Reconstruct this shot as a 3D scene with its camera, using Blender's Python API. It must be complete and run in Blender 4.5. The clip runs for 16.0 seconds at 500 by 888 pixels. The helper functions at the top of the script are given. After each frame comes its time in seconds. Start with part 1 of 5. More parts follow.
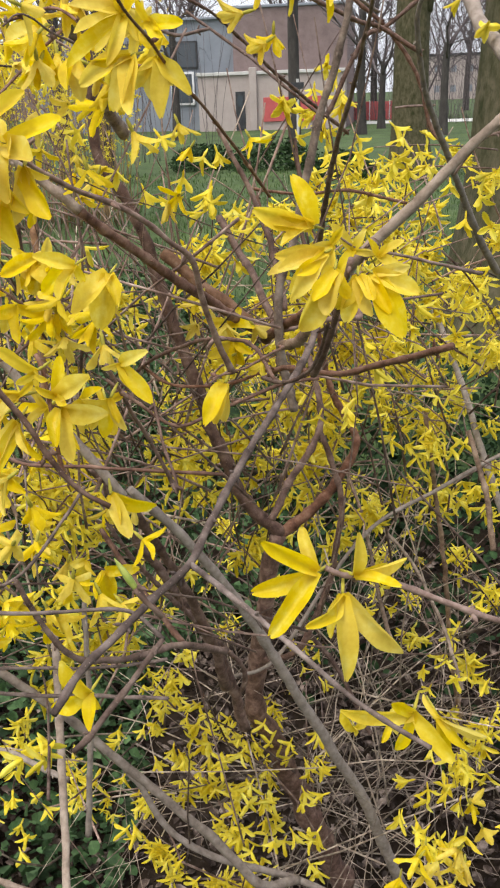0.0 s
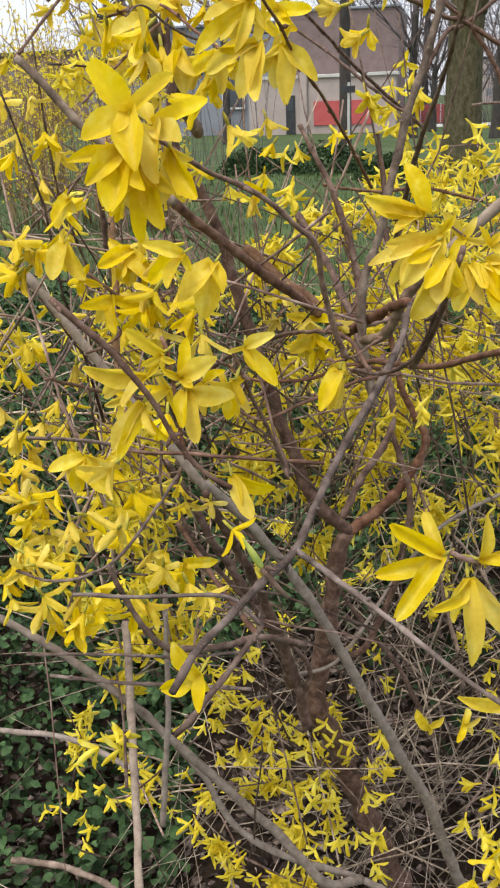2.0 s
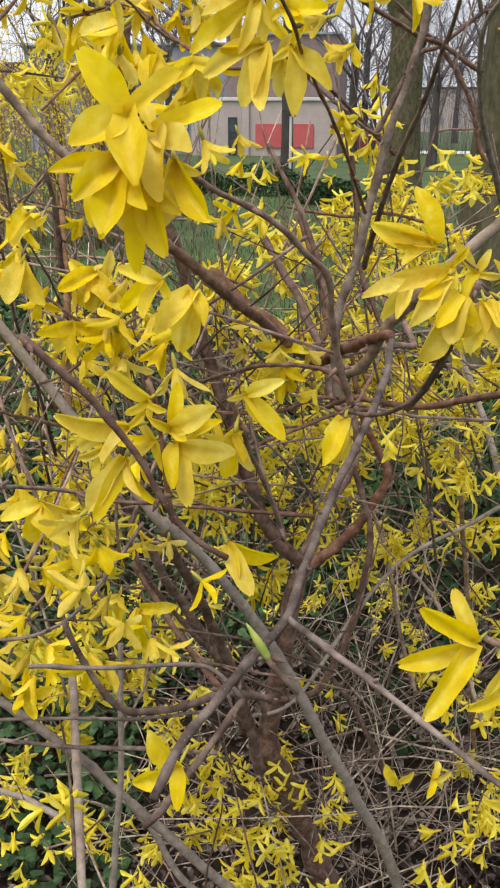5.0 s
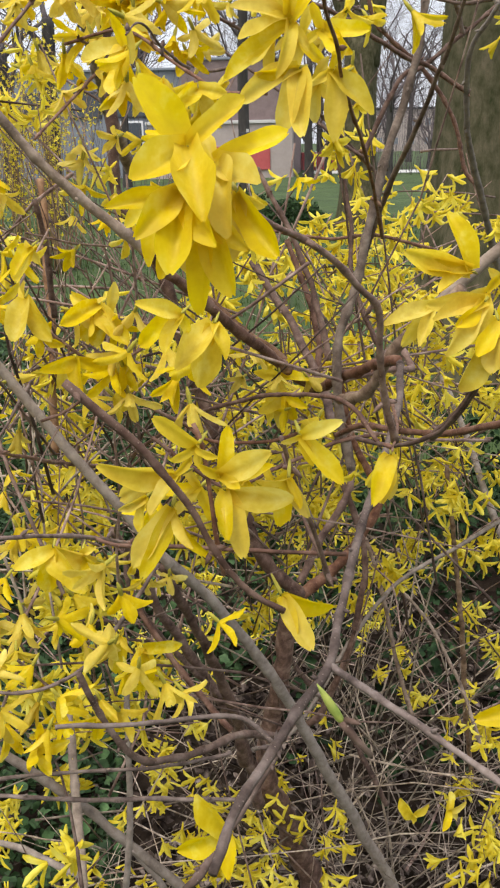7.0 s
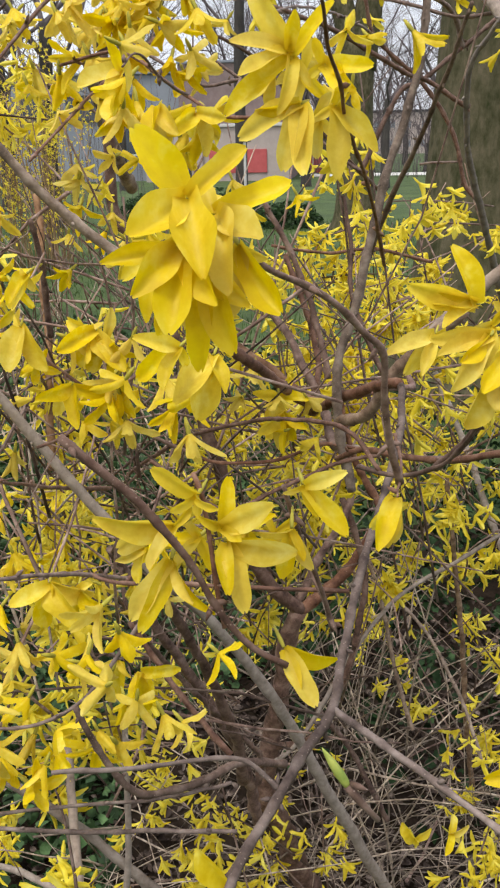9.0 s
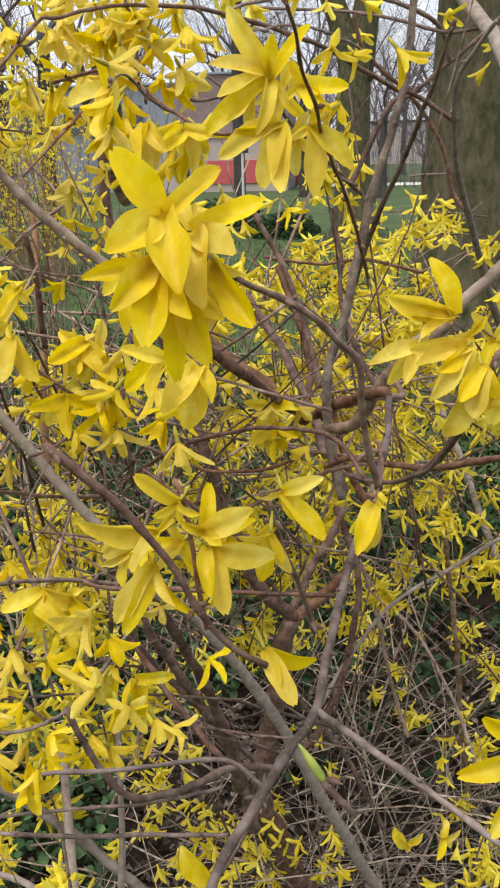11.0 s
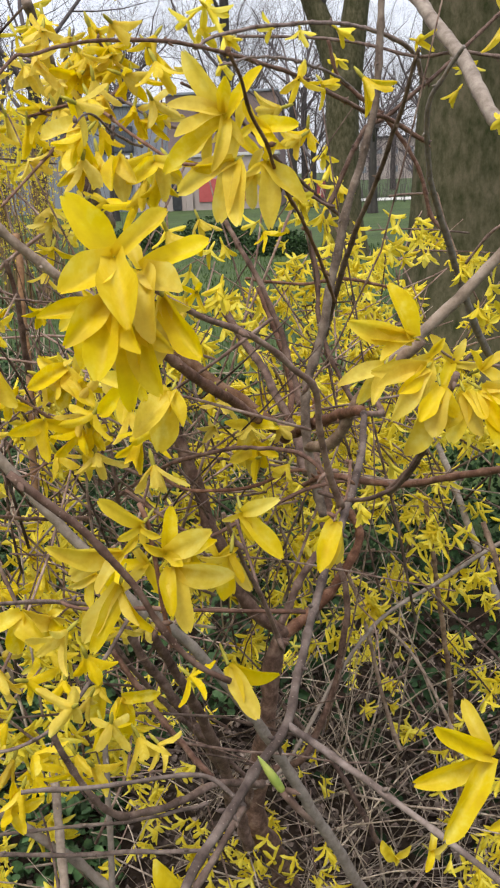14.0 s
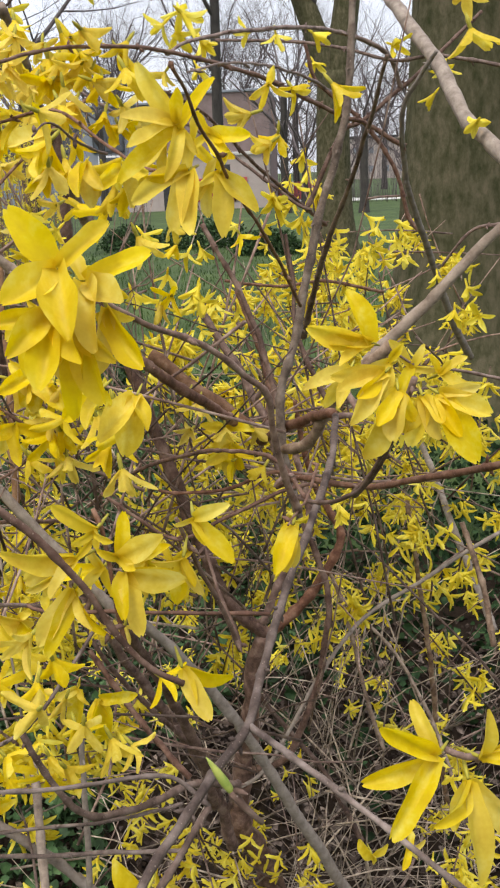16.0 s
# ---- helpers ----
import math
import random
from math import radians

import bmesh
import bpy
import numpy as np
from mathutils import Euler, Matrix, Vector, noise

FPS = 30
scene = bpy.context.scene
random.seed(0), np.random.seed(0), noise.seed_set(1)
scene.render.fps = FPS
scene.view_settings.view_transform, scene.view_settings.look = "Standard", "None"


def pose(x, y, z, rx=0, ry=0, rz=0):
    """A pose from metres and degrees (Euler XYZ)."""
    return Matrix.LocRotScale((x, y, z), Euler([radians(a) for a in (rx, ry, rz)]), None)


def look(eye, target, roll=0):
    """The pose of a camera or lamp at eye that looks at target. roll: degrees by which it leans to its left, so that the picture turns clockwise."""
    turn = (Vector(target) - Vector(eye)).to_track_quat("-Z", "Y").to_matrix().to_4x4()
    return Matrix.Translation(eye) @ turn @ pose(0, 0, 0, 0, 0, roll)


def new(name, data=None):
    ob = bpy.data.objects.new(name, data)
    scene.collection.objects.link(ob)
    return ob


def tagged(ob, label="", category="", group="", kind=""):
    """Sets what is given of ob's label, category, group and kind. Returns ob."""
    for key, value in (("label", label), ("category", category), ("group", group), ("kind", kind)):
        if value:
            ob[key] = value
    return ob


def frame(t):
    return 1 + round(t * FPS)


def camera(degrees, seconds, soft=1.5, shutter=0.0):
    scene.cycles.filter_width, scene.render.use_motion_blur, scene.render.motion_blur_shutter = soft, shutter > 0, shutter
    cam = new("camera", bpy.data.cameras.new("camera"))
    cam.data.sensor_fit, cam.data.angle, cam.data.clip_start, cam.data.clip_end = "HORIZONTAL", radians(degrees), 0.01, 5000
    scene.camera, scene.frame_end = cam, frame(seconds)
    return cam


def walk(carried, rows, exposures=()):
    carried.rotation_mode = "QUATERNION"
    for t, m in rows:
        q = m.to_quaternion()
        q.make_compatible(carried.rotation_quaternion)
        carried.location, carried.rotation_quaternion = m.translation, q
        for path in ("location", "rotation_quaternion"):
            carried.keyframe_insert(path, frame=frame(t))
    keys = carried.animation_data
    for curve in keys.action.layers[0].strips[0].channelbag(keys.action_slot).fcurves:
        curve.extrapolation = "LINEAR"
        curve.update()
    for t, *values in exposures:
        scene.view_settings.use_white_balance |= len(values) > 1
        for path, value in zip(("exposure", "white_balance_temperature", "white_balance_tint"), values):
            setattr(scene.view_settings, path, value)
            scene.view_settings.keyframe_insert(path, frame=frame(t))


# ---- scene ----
cam = camera(31.4, 16.0, 2.2)
PATH = [
    (0, (0.334, 0.279, 1.758), (0.028, 2.116, 1.028), -1.9),
    (0.5, (0.323, 0.28, 1.76), (-0.022, 2.108, 1.026), -2.4),
    (1, (0.313, 0.269, 1.752), (-0.05, 2.098, 1.031), -2.1),
    (1.5, (0.307, 0.273, 1.752), (-0.084, 2.096, 1.029), -2.1),
    (2, (0.303, 0.268, 1.752), (-0.102, 2.09, 1.033), -2.2),
    (2.5, (0.306, 0.269, 1.754), (-0.103, 2.091, 1.037), -2.2),
    (3, (0.297, 0.282, 1.753), (-0.11, 2.104, 1.035), -2.0),
    (3.5, (0.291, 0.288, 1.75), (-0.115, 2.111, 1.034), -1.4),
    (4, (0.278, 0.307, 1.74), (-0.089, 2.139, 1.025), -0.5),
    (4.5, (0.274, 0.315, 1.747), (-0.033, 2.163, 1.046), 0.2),
    (7, (0.237, 0.335, 1.75), (0.043, 2.22, 1.11), -1.0),
    (7.5, (0.235, 0.342, 1.753), (0.044, 2.228, 1.113), -1.0),
    (8, (0.234, 0.346, 1.754), (0.046, 2.234, 1.119), -0.9),
    (8.5, (0.234, 0.349, 1.76), (0.046, 2.236, 1.125), -1.0),
    (11, (0.242, 0.339, 1.764), (0.055, 2.233, 1.15), -1.3),
    (11.5, (0.243, 0.335, 1.767), (0.061, 2.235, 1.17), -1.4),
    (12, (0.245, 0.331, 1.77), (0.066, 2.235, 1.184), -1.5),
    (12.5, (0.247, 0.331, 1.77), (0.068, 2.236, 1.187), -1.8),
    (13, (0.251, 0.331, 1.771), (0.075, 2.237, 1.189), -2.0),
    (13.5, (0.254, 0.329, 1.772), (0.075, 2.234, 1.189), -2.2),
    (14, (0.256, 0.329, 1.77), (0.077, 2.235, 1.19), -2.3),
    (14.5, (0.26, 0.331, 1.774), (0.079, 2.235, 1.188), -2.4),
    (15, (0.265, 0.334, 1.778), (0.084, 2.237, 1.192), -2.5),
    (15.5, (0.268, 0.329, 1.779), (0.092, 2.233, 1.193), -2.3),
    (16, (0.271, 0.326, 1.773), (0.108, 2.232, 1.192), -2.4),
]
walk(cam, [(t, look(eye, target, roll)) for t, eye, target, roll in PATH], [(0, 0.18), (1.5, 0.12), (3, 0.06), (11, 0.05), (13.5, 0.0), (16, 0.05)])

# ---- world and light: overcast spring day ----
world = bpy.data.worlds.new("sky")
scene.world = world
world.use_nodes = True
wn = world.node_tree.nodes
sky = wn.new("ShaderNodeTexSky")
sky.sky_type, sky.sun_disc = "NISHITA", False
sky.sun_elevation, sky.sun_rotation = radians(48), radians(200)
sky.air_density, sky.dust_density, sky.ozone_density = 1.0, 6.0, 1.0
grey = wn.new("ShaderNodeMixRGB")
grey.inputs[0].default_value = 0.75
way = wn.new("ShaderNodeTexCoord")
split = wn.new("ShaderNodeSeparateXYZ")
rise = wn.new("ShaderNodeMapRange")
rise.inputs[3].default_value, rise.inputs[4].default_value = 0.78, 1.30
tone = wn.new("ShaderNodeMixRGB")
tone.blend_type, tone.inputs[0].default_value = "MULTIPLY", 1.0
tone.inputs[1].default_value = (8.7, 8.95, 9.8, 1)
world.node_tree.links.new(way.outputs["Generated"], split.inputs[0])
world.node_tree.links.new(split.outputs["Z"], rise.inputs[0])
world.node_tree.links.new(rise.outputs[0], tone.inputs[2])
world.node_tree.links.new(tone.outputs[0], grey.inputs[2])
world.node_tree.links.new(sky.outputs[0], grey.inputs[1])
world.node_tree.links.new(grey.outputs[0], wn["Background"].inputs[0])
wn["Background"].inputs[1].default_value = 0.158
sun = new("sun", bpy.data.lights.new("sun", "SUN"))
sun.data.energy, sun.data.angle, sun.data.color = 2.8, radians(20), (1.0, 0.965, 0.90)
sun.matrix_world = look((0, 0, 0), (0.20, 0.34, -0.95))



# ---- materials ----
def material(name, colours, scale=20.0, rough=0.8, bump=0.3, detail=6.0, spread=0.0, coat=0.0, stretch=(1, 1, 1), through_light=0.0, per="object", bump_scale=None, specks=None, gloss=0.3, throat=None, tint=0.0):
    """Noise-driven colour ramp with a finer second noise, relief, and a random change of tone per object or per piece."""
    m = bpy.data.materials.new(name)
    m.use_nodes = True
    n, l = m.node_tree.nodes, m.node_tree.links
    bsdf = n["Principled BSDF"]
    bsdf.inputs["Roughness"].default_value = rough
    bsdf.inputs["Specular IOR Level"].default_value = gloss
    co = n.new("ShaderNodeTexCoord")
    mp = n.new("ShaderNodeMapping")
    mp.inputs["Scale"].default_value = stretch
    l.new(co.outputs["Object"], mp.inputs[0])
    n1 = n.new("ShaderNodeTexNoise")
    n1.inputs["Scale"].default_value, n1.inputs["Detail"].default_value = scale, detail
    n1.inputs["Roughness"].default_value = 0.65
    l.new(mp.outputs[0], n1.inputs["Vector"])
    ramp = n.new("ShaderNodeValToRGB")
    els = ramp.color_ramp.elements
    for i, c in enumerate(colours):
        e = els[i] if i < 2 else els.new(0.5)
        e.color = (*c, 1)
    for i in range(len(colours)):
        els[i].position = 0.3 + 0.4 * i / max(1, len(colours) - 1)
    for e, c in zip(els, colours):
        e.color = (*c, 1)
    l.new(n1.outputs["Fac"], ramp.inputs[0])
    colour = ramp.outputs[0]
    if spread:
        if per == "object":
            info = n.new("ShaderNodeObjectInfo").outputs["Random"]
        else:
            info = n.new("ShaderNodeNewGeometry").outputs["Random Per Island"]
        rg = n.new("ShaderNodeMapRange")
        rg.inputs[3].default_value, rg.inputs[4].default_value = 1 - spread, 1 + spread
        l.new(info, rg.inputs[0])
        hsv = n.new("ShaderNodeHueSaturation")
        l.new(colour, hsv.inputs["Color"])
        l.new(rg.outputs[0], hsv.inputs["Value"])
        if tint:  # some pieces greyer, some browner
            sw = n.new("ShaderNodeMath")
            sw.operation = "MULTIPLY"
            sw.inputs[1].default_value = 7.31
            fr = n.new("ShaderNodeMath")
            fr.operation = "FRACT"
            sr = n.new("ShaderNodeMapRange")
            sr.inputs[3].default_value, sr.inputs[4].default_value = 1 - tint, 1 + tint
            l.new(info, sw.inputs[0])
            l.new(sw.outputs[0], fr.inputs[0])
            l.new(fr.outputs[0], sr.inputs[0])
            l.new(sr.outputs[0], hsv.inputs["Saturation"])
        colour = hsv.outputs[0]
    if throat:  # pigment of the flower's mouth, within a few millimetres of the petal's foot
        ln = n.new("ShaderNodeVectorMath")
        ln.operation = "LENGTH"
        l.new(co.outputs["Object"], ln.inputs[0])
        tm = n.new("ShaderNodeMapRange")
        tm.inputs[1].default_value, tm.inputs[2].default_value = 0.009, 0.001
        l.new(ln.outputs["Value"], tm.inputs[0])
        tx = n.new("ShaderNodeMixRGB")
        tx.inputs[2].default_value = (*throat, 1)
        l.new(tm.outputs[0], tx.inputs[0])
        l.new(colour, tx.inputs[1])
        colour = tx.outputs[0]
    if specks:
        vo = n.new("ShaderNodeTexVoronoi")
        vo.inputs["Scale"].default_value = specks[0]
        l.new(mp.outputs[0], vo.inputs["Vector"])
        th = n.new("ShaderNodeMapRange")
        th.inputs[1].default_value, th.inputs[2].default_value = 0.16, 0.06
        l.new(vo.outputs["Distance"], th.inputs[0])
        mx = n.new("ShaderNodeMixRGB")
        mx.inputs[2].default_value = (*specks[1], 1)
        l.new(th.outputs[0], mx.inputs[0])
        l.new(colour, mx.inputs[1])
        colour = mx.outputs[0]
    l.new(colour, bsdf.inputs["Base Color"])
    if bump:
        n2 = n.new("ShaderNodeTexNoise")
        n2.inputs["Scale"].default_value, n2.inputs["Detail"].default_value = bump_scale or scale * 4, 5
        l.new(mp.outputs[0], n2.inputs["Vector"])
        bp = n.new("ShaderNodeBump")
        bp.inputs["Strength"].default_value = bump
        bp.inputs["Distance"].default_value = 0.4 / (bump_scale or scale * 4)
        l.new(n2.outputs["Fac"], bp.inputs["Height"])
        l.new(bp.outputs[0], bsdf.inputs["Normal"])
    if through_light:
        tr = n.new("ShaderNodeBsdfTranslucent")
        l.new(colour, tr.inputs[0])
        mix = n.new("ShaderNodeMixShader")
        mix.inputs[0].default_value = through_light
        l.new(bsdf.outputs[0], mix.inputs[1])
        l.new(tr.outputs[0], mix.inputs[2])
        l.new(mix.outputs[0], n["Material Output"].inputs[0])
    return m


PETAL = material("petal_yellow", [(0.64, 0.445, 0.005), (0.765, 0.588, 0.030), (0.85, 0.735, 0.15)], 70, 0.5, 0.15, 4, 0.14, through_light=0.48, bump_scale=420, throat=(0.66, 0.49, 0.012), gloss=0.3, tint=0.10)
PETAL_FAR = material("petal_yellow_small", [(0.64, 0.485, 0.008), (0.77, 0.640, 0.045), (0.85, 0.76, 0.14)], 40, 0.55, 0.0, 2, 0.18, through_light=0.46, per="island")
BARK_PALE = material("pale_weathered_bark", [(0.13, 0.100, 0.080), (0.225, 0.180, 0.146), (0.31, 0.258, 0.214)], 90, 0.85, 0.5, 8, 0.18, bump_scale=340, specks=(360, (0.16, 0.124, 0.098)), gloss=0.12, tint=0.25)
CALYX = material("calyx_green", [(0.20, 0.19, 0.02), (0.40, 0.34, 0.04)], 120, 0.7, 0.2, 3)
BARK = material("stem_bark", [(0.048, 0.030, 0.022), (0.165, 0.115, 0.084), (0.31, 0.235, 0.180)], 75, 0.75, 0.5, 8, 0.30, bump_scale=420, specks=(420, (0.30, 0.235, 0.19)), gloss=0.14, tint=0.25)
BARK_BROWN = material("reddish_brown_bark", [(0.034, 0.017, 0.012), (0.118, 0.064, 0.046), (0.235, 0.150, 0.113)], 75, 0.65, 0.5, 8, 0.28, bump_scale=420, specks=(420, (0.26, 0.185, 0.15)), gloss=0.16, tint=0.2)
BARK_TAN = material("tan_bark", [(0.11, 0.055, 0.028), (0.21, 0.115, 0.060), (0.30, 0.18, 0.10)], 120, 0.7, 0.4, 6, 0.1, bump_scale=420, gloss=0.15)
BARK_GREY = material("mauve_grey_bark", [(0.040, 0.026, 0.021), (0.122, 0.085, 0.070), (0.225, 0.170, 0.143)], 75, 0.75, 0.5, 8, 0.22, bump_scale=420, specks=(420, (0.25, 0.195, 0.165)), gloss=0.12, tint=0.2)
BARK_RUST = material("rust_brown_bark", [(0.075, 0.036, 0.020), (0.155, 0.082, 0.047), (0.24, 0.15, 0.10)], 110, 0.7, 0.5, 7, 0.1, bump_scale=420, stretch=(1, 1, 1), gloss=0.15)
TWIG = material("twig_bark", [(0.052, 0.028, 0.021), (0.140, 0.084, 0.064), (0.23, 0.155, 0.122)], 160, 0.6, 0.5, 6, 0.35, specks=(440, (0.28, 0.205, 0.165)), gloss=0.16, tint=0.30)
TWIG_BACK = material("dry_twig", [(0.085, 0.062, 0.048), (0.255, 0.200, 0.155), (0.46, 0.385, 0.305)], 60, 0.8, 0.3, 5, 0.6, per="island", gloss=0.1)
TWIG_INNER = material("inner_twig_bark", [(0.048, 0.028, 0.023), (0.165, 0.108, 0.086), (0.33, 0.25, 0.205)], 60, 0.65, 0.3, 5, 0.6, per="island", gloss=0.12)
LEAF_IVY = material("ivy_green", [(0.011, 0.024, 0.008), (0.027, 0.054, 0.018), (0.056, 0.096, 0.036)], 30, 0.6, 0.2, 4, 0.6, per="island", gloss=0.14)
# darker copy of LEAF_IVY, with the shrub's shade put into the colour
LEAF_SHADE = material("shaded_ivy_green", [(0.005, 0.011, 0.004), (0.013, 0.028, 0.010), (0.032, 0.058, 0.021)], 30, 0.6, 0.2, 4, 0.6, per="island", gloss=0.06)
LITTER = material("leaf_litter", [(0.010, 0.007, 0.0055), (0.045, 0.033, 0.027), (0.20, 0.157, 0.130)], 18, 0.9, 0.3, 6, 0.7, per="island", gloss=0.03)
# near-black soil: the deep shade under the shrub is part of this colour
SOIL = material("shaded_soil_under_shrub", [(0.006, 0.0042, 0.003), (0.022, 0.0155, 0.011), (0.012, 0.010, 0.006)], 14, 0.95, 1.0, 12, bump_scale=90, gloss=0.02)
GRASS = material("grass_blades", [(0.026, 0.052, 0.012), (0.050, 0.092, 0.021), (0.086, 0.13, 0.034)], 8, 0.6, 0, 4, 0.4, per="island", through_light=0.2)
TRUNK = material("green_grey_trunk_bark", [(0.026, 0.031, 0.011), (0.070, 0.064, 0.035), (0.118, 0.100, 0.064)], 16, 0.95, 1.0, 12, stretch=(1, 1, 0.5), bump_scale=45, gloss=0.1)
TRUNK_DARK = material("dark_trunk_bark", [(0.022, 0.020, 0.018), (0.06, 0.054, 0.048)], 6, 0.9, 0.6, 8, 0.15, stretch=(1, 1, 0.4))
BRANCHES_FAR = material("bare_branches", [(0.055, 0.046, 0.048), (0.13, 0.108, 0.108)], 4, 0.9, 0, 3, 0.25, per="island")
BRICK = material("brown_brickwork", [(0.145, 0.108, 0.102), (0.205, 0.155, 0.150)], 2.0, 0.9, 0.3, 8)
PLASTER = material("beige_plaster", [(0.31, 0.265, 0.245), (0.39, 0.335, 0.31)], 1.5, 0.85, 0.2, 6)
GREYWALL = material("blue_grey_panel", [(0.17, 0.19, 0.22), (0.22, 0.24, 0.27)], 1.0, 0.8, 0.1, 4)
RED = material("red_panel", [(0.36, 0.070, 0.070), (0.44, 0.095, 0.095)], 2.0, 0.5, 0.1, 3)
DARKMETAL = material("dark_painted_metal", [(0.02, 0.022, 0.026), (0.045, 0.047, 0.05)], 5, 0.5, 0.1, 3)
PALE = material("pale_concrete", [(0.42, 0.41, 0.39), (0.52, 0.51, 0.49)], 3, 0.85, 0.2, 6)
WHITE = material("white_paint", [(0.62, 0.62, 0.63), (0.72, 0.72, 0.72)], 3, 0.6, 0.1, 3)
GLASS = bpy.data.materials.new("window_glass")
GLASS.use_nodes = True
GLASS.node_tree.nodes["Principled BSDF"].inputs["Base Color"].default_value = (0.05, 0.06, 0.07, 1)
GLASS.node_tree.nodes["Principled BSDF"].inputs["Roughness"].default_value = 0.08


# ---- builders ----
def mesh_of(name, verts, faces, mat, smooth=True):
    me = bpy.data.meshes.new(name)
    me.from_pydata([tuple(v) for v in verts], [], faces)
    me.materials.append(mat)
    if smooth:
        me.polygons.foreach_set("use_smooth", [True] * len(me.polygons))
    me.update()
    return me


def part(name, bm, mat, parent=None, label="", smooth=False):
    """One mesh object from a bmesh, under a thing or a part."""
    me = bpy.data.meshes.new(name)
    bm.to_mesh(me)
    bm.free()
    me.materials.append(mat)
    if smooth:
        me.polygons.foreach_set("use_smooth", [True] * len(me.polygons))
    ob = new(name, me)
    ob.parent = parent
    return tagged(ob, label)


def piece(name, me, parent, m=None, label=""):
    ob = new(name, me)
    ob.parent = parent
    if m is not None:
        ob.matrix_basis = m
    return tagged(ob, label)


def thing(name, label, category, at=(0, 0, 0), group="", kind=""):
    ob = new(name)
    ob.location = at
    return tagged(ob, label, category, group, kind)


def box(bm, x0, x1, y0, y1, z0, z1, bevel=0.0):
    r = bmesh.ops.create_cube(bm, size=1, matrix=Matrix.Translation(((x0 + x1) / 2, (y0 + y1) / 2, (z0 + z1) / 2)) @ Matrix.Diagonal((x1 - x0, y1 - y0, z1 - z0, 1)))
    if bevel:
        es = list({e for v in r["verts"] for e in v.link_edges})
        bmesh.ops.bevel(bm, geom=es, offset=bevel, segments=1, affect="EDGES")


def box_part(name, dims, mat, parent=None, label="", bevel=0.0):
    bm = bmesh.new()
    box(bm, *dims, bevel)
    return part(name, bm, mat, parent, label)


def spline(points, step):
    """Points along a smooth curve through the given ones."""
    p = [Vector(q) for q in points]
    p = [p[0] * 2 - p[1]] + p + [p[-1] * 2 - p[-2]]
    out = []
    for i in range(1, len(p) - 2):
        a, b, c, d = p[i - 1:i + 3]
        n = max(2, int((c - b).length / step))
        for k in range(n):
            t = k / n
            out.append(0.5 * ((2 * b) + (c - a) * t + (2 * a - 5 * b + 4 * c - d) * t * t + (3 * b - a - 3 * c + d) * t ** 3))
    out.append(p[-2])
    return out


def tube_into(verts, faces, path, radii, sides):
    """Adds a closed tube along the path to the lists."""
    base = len(verts)
    n = len(path)
    side = Vector((0.31, 0.52, 0.79))
    for i, q in enumerate(path):
        d = (path[min(i + 1, n - 1)] - path[max(i - 1, 0)]).normalized()
        side = (side - d * side.dot(d))
        side = side.normalized() if side.length > 1e-5 else d.orthogonal().normalized()
        up = d.cross(side)
        for k in range(sides):
            a = 2 * math.pi * k / sides
            verts.append(q + radii[i] * (math.cos(a) * side + math.sin(a) * up))
    for i in range(n - 1):
        for k in range(sides):
            k2 = (k + 1) % sides
            faces.append((base + i * sides + k, base + i * sides + k2, base + (i + 1) * sides + k2, base + (i + 1) * sides + k))
    faces.append(tuple(base + k for k in reversed(range(sides))))
    faces.append(tuple(base + (n - 1) * sides + k for k in range(sides)))


# ---- ground ----
def ground_height(x, y):
    return 0.05 * math.sin(x * 0.9 + 0.4) * math.cos(y * 0.7) * min(1, max(0, y) / 6) if y < 40 else 0.0


def build_ground():
    xs = [-900, -300, -120, -60] + [-30 + 1.0 * i for i in range(61)] + [60, 120, 300, 900]
    ys = [-900, -200, -40] + [-6 + 0.8 * i for i in range(60)] + [60, 120, 400, 1500]
    verts = [(x, y, ground_height(x, y) if abs(x) < 40 and -6 < y < 41 else 0) for y in ys for x in xs]
    w = len(xs)
    faces = [(j * w + i, j * w + i + 1, (j + 1) * w + i + 1, (j + 1) * w + i) for j in range(len(ys) - 1) for i in range(w - 1)]
    m = material("lawn_ground", [(0.022, 0.037, 0.009), (0.040, 0.066, 0.017), (0.066, 0.096, 0.026)], 0.8, 0.95, 0.8, 12, bump_scale=40)
    tagged(new("ground", mesh_of("ground", verts, faces, m)), "green park lawn reaching to the buildings and the road", "lawn", kind="structure")
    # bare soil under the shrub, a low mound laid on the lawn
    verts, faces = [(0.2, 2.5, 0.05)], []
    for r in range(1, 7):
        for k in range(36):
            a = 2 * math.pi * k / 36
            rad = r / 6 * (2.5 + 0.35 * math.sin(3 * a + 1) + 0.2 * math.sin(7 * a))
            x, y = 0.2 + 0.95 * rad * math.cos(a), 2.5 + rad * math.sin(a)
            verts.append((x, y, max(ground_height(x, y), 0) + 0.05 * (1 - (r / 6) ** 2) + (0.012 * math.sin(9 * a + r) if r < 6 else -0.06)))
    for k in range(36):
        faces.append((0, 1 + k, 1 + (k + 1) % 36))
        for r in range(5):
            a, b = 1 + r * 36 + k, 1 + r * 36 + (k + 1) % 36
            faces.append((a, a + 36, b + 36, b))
    # the bed's tone also stands for the dark gaps between the canes
    tagged(new("soil_bed", mesh_of("soil_bed", verts, faces, SOIL)), "bare soil bed under the flowering shrub, near-black with shade in its colour", "soil", kind="structure")
    bm = bmesh.new()
    box(bm, -2.0, 60, 55, 60, -0.05, 0.02)
    tagged(part("road", bm, PALE), "pale grey road beyond the lawn", "road", kind="structure")


build_ground()


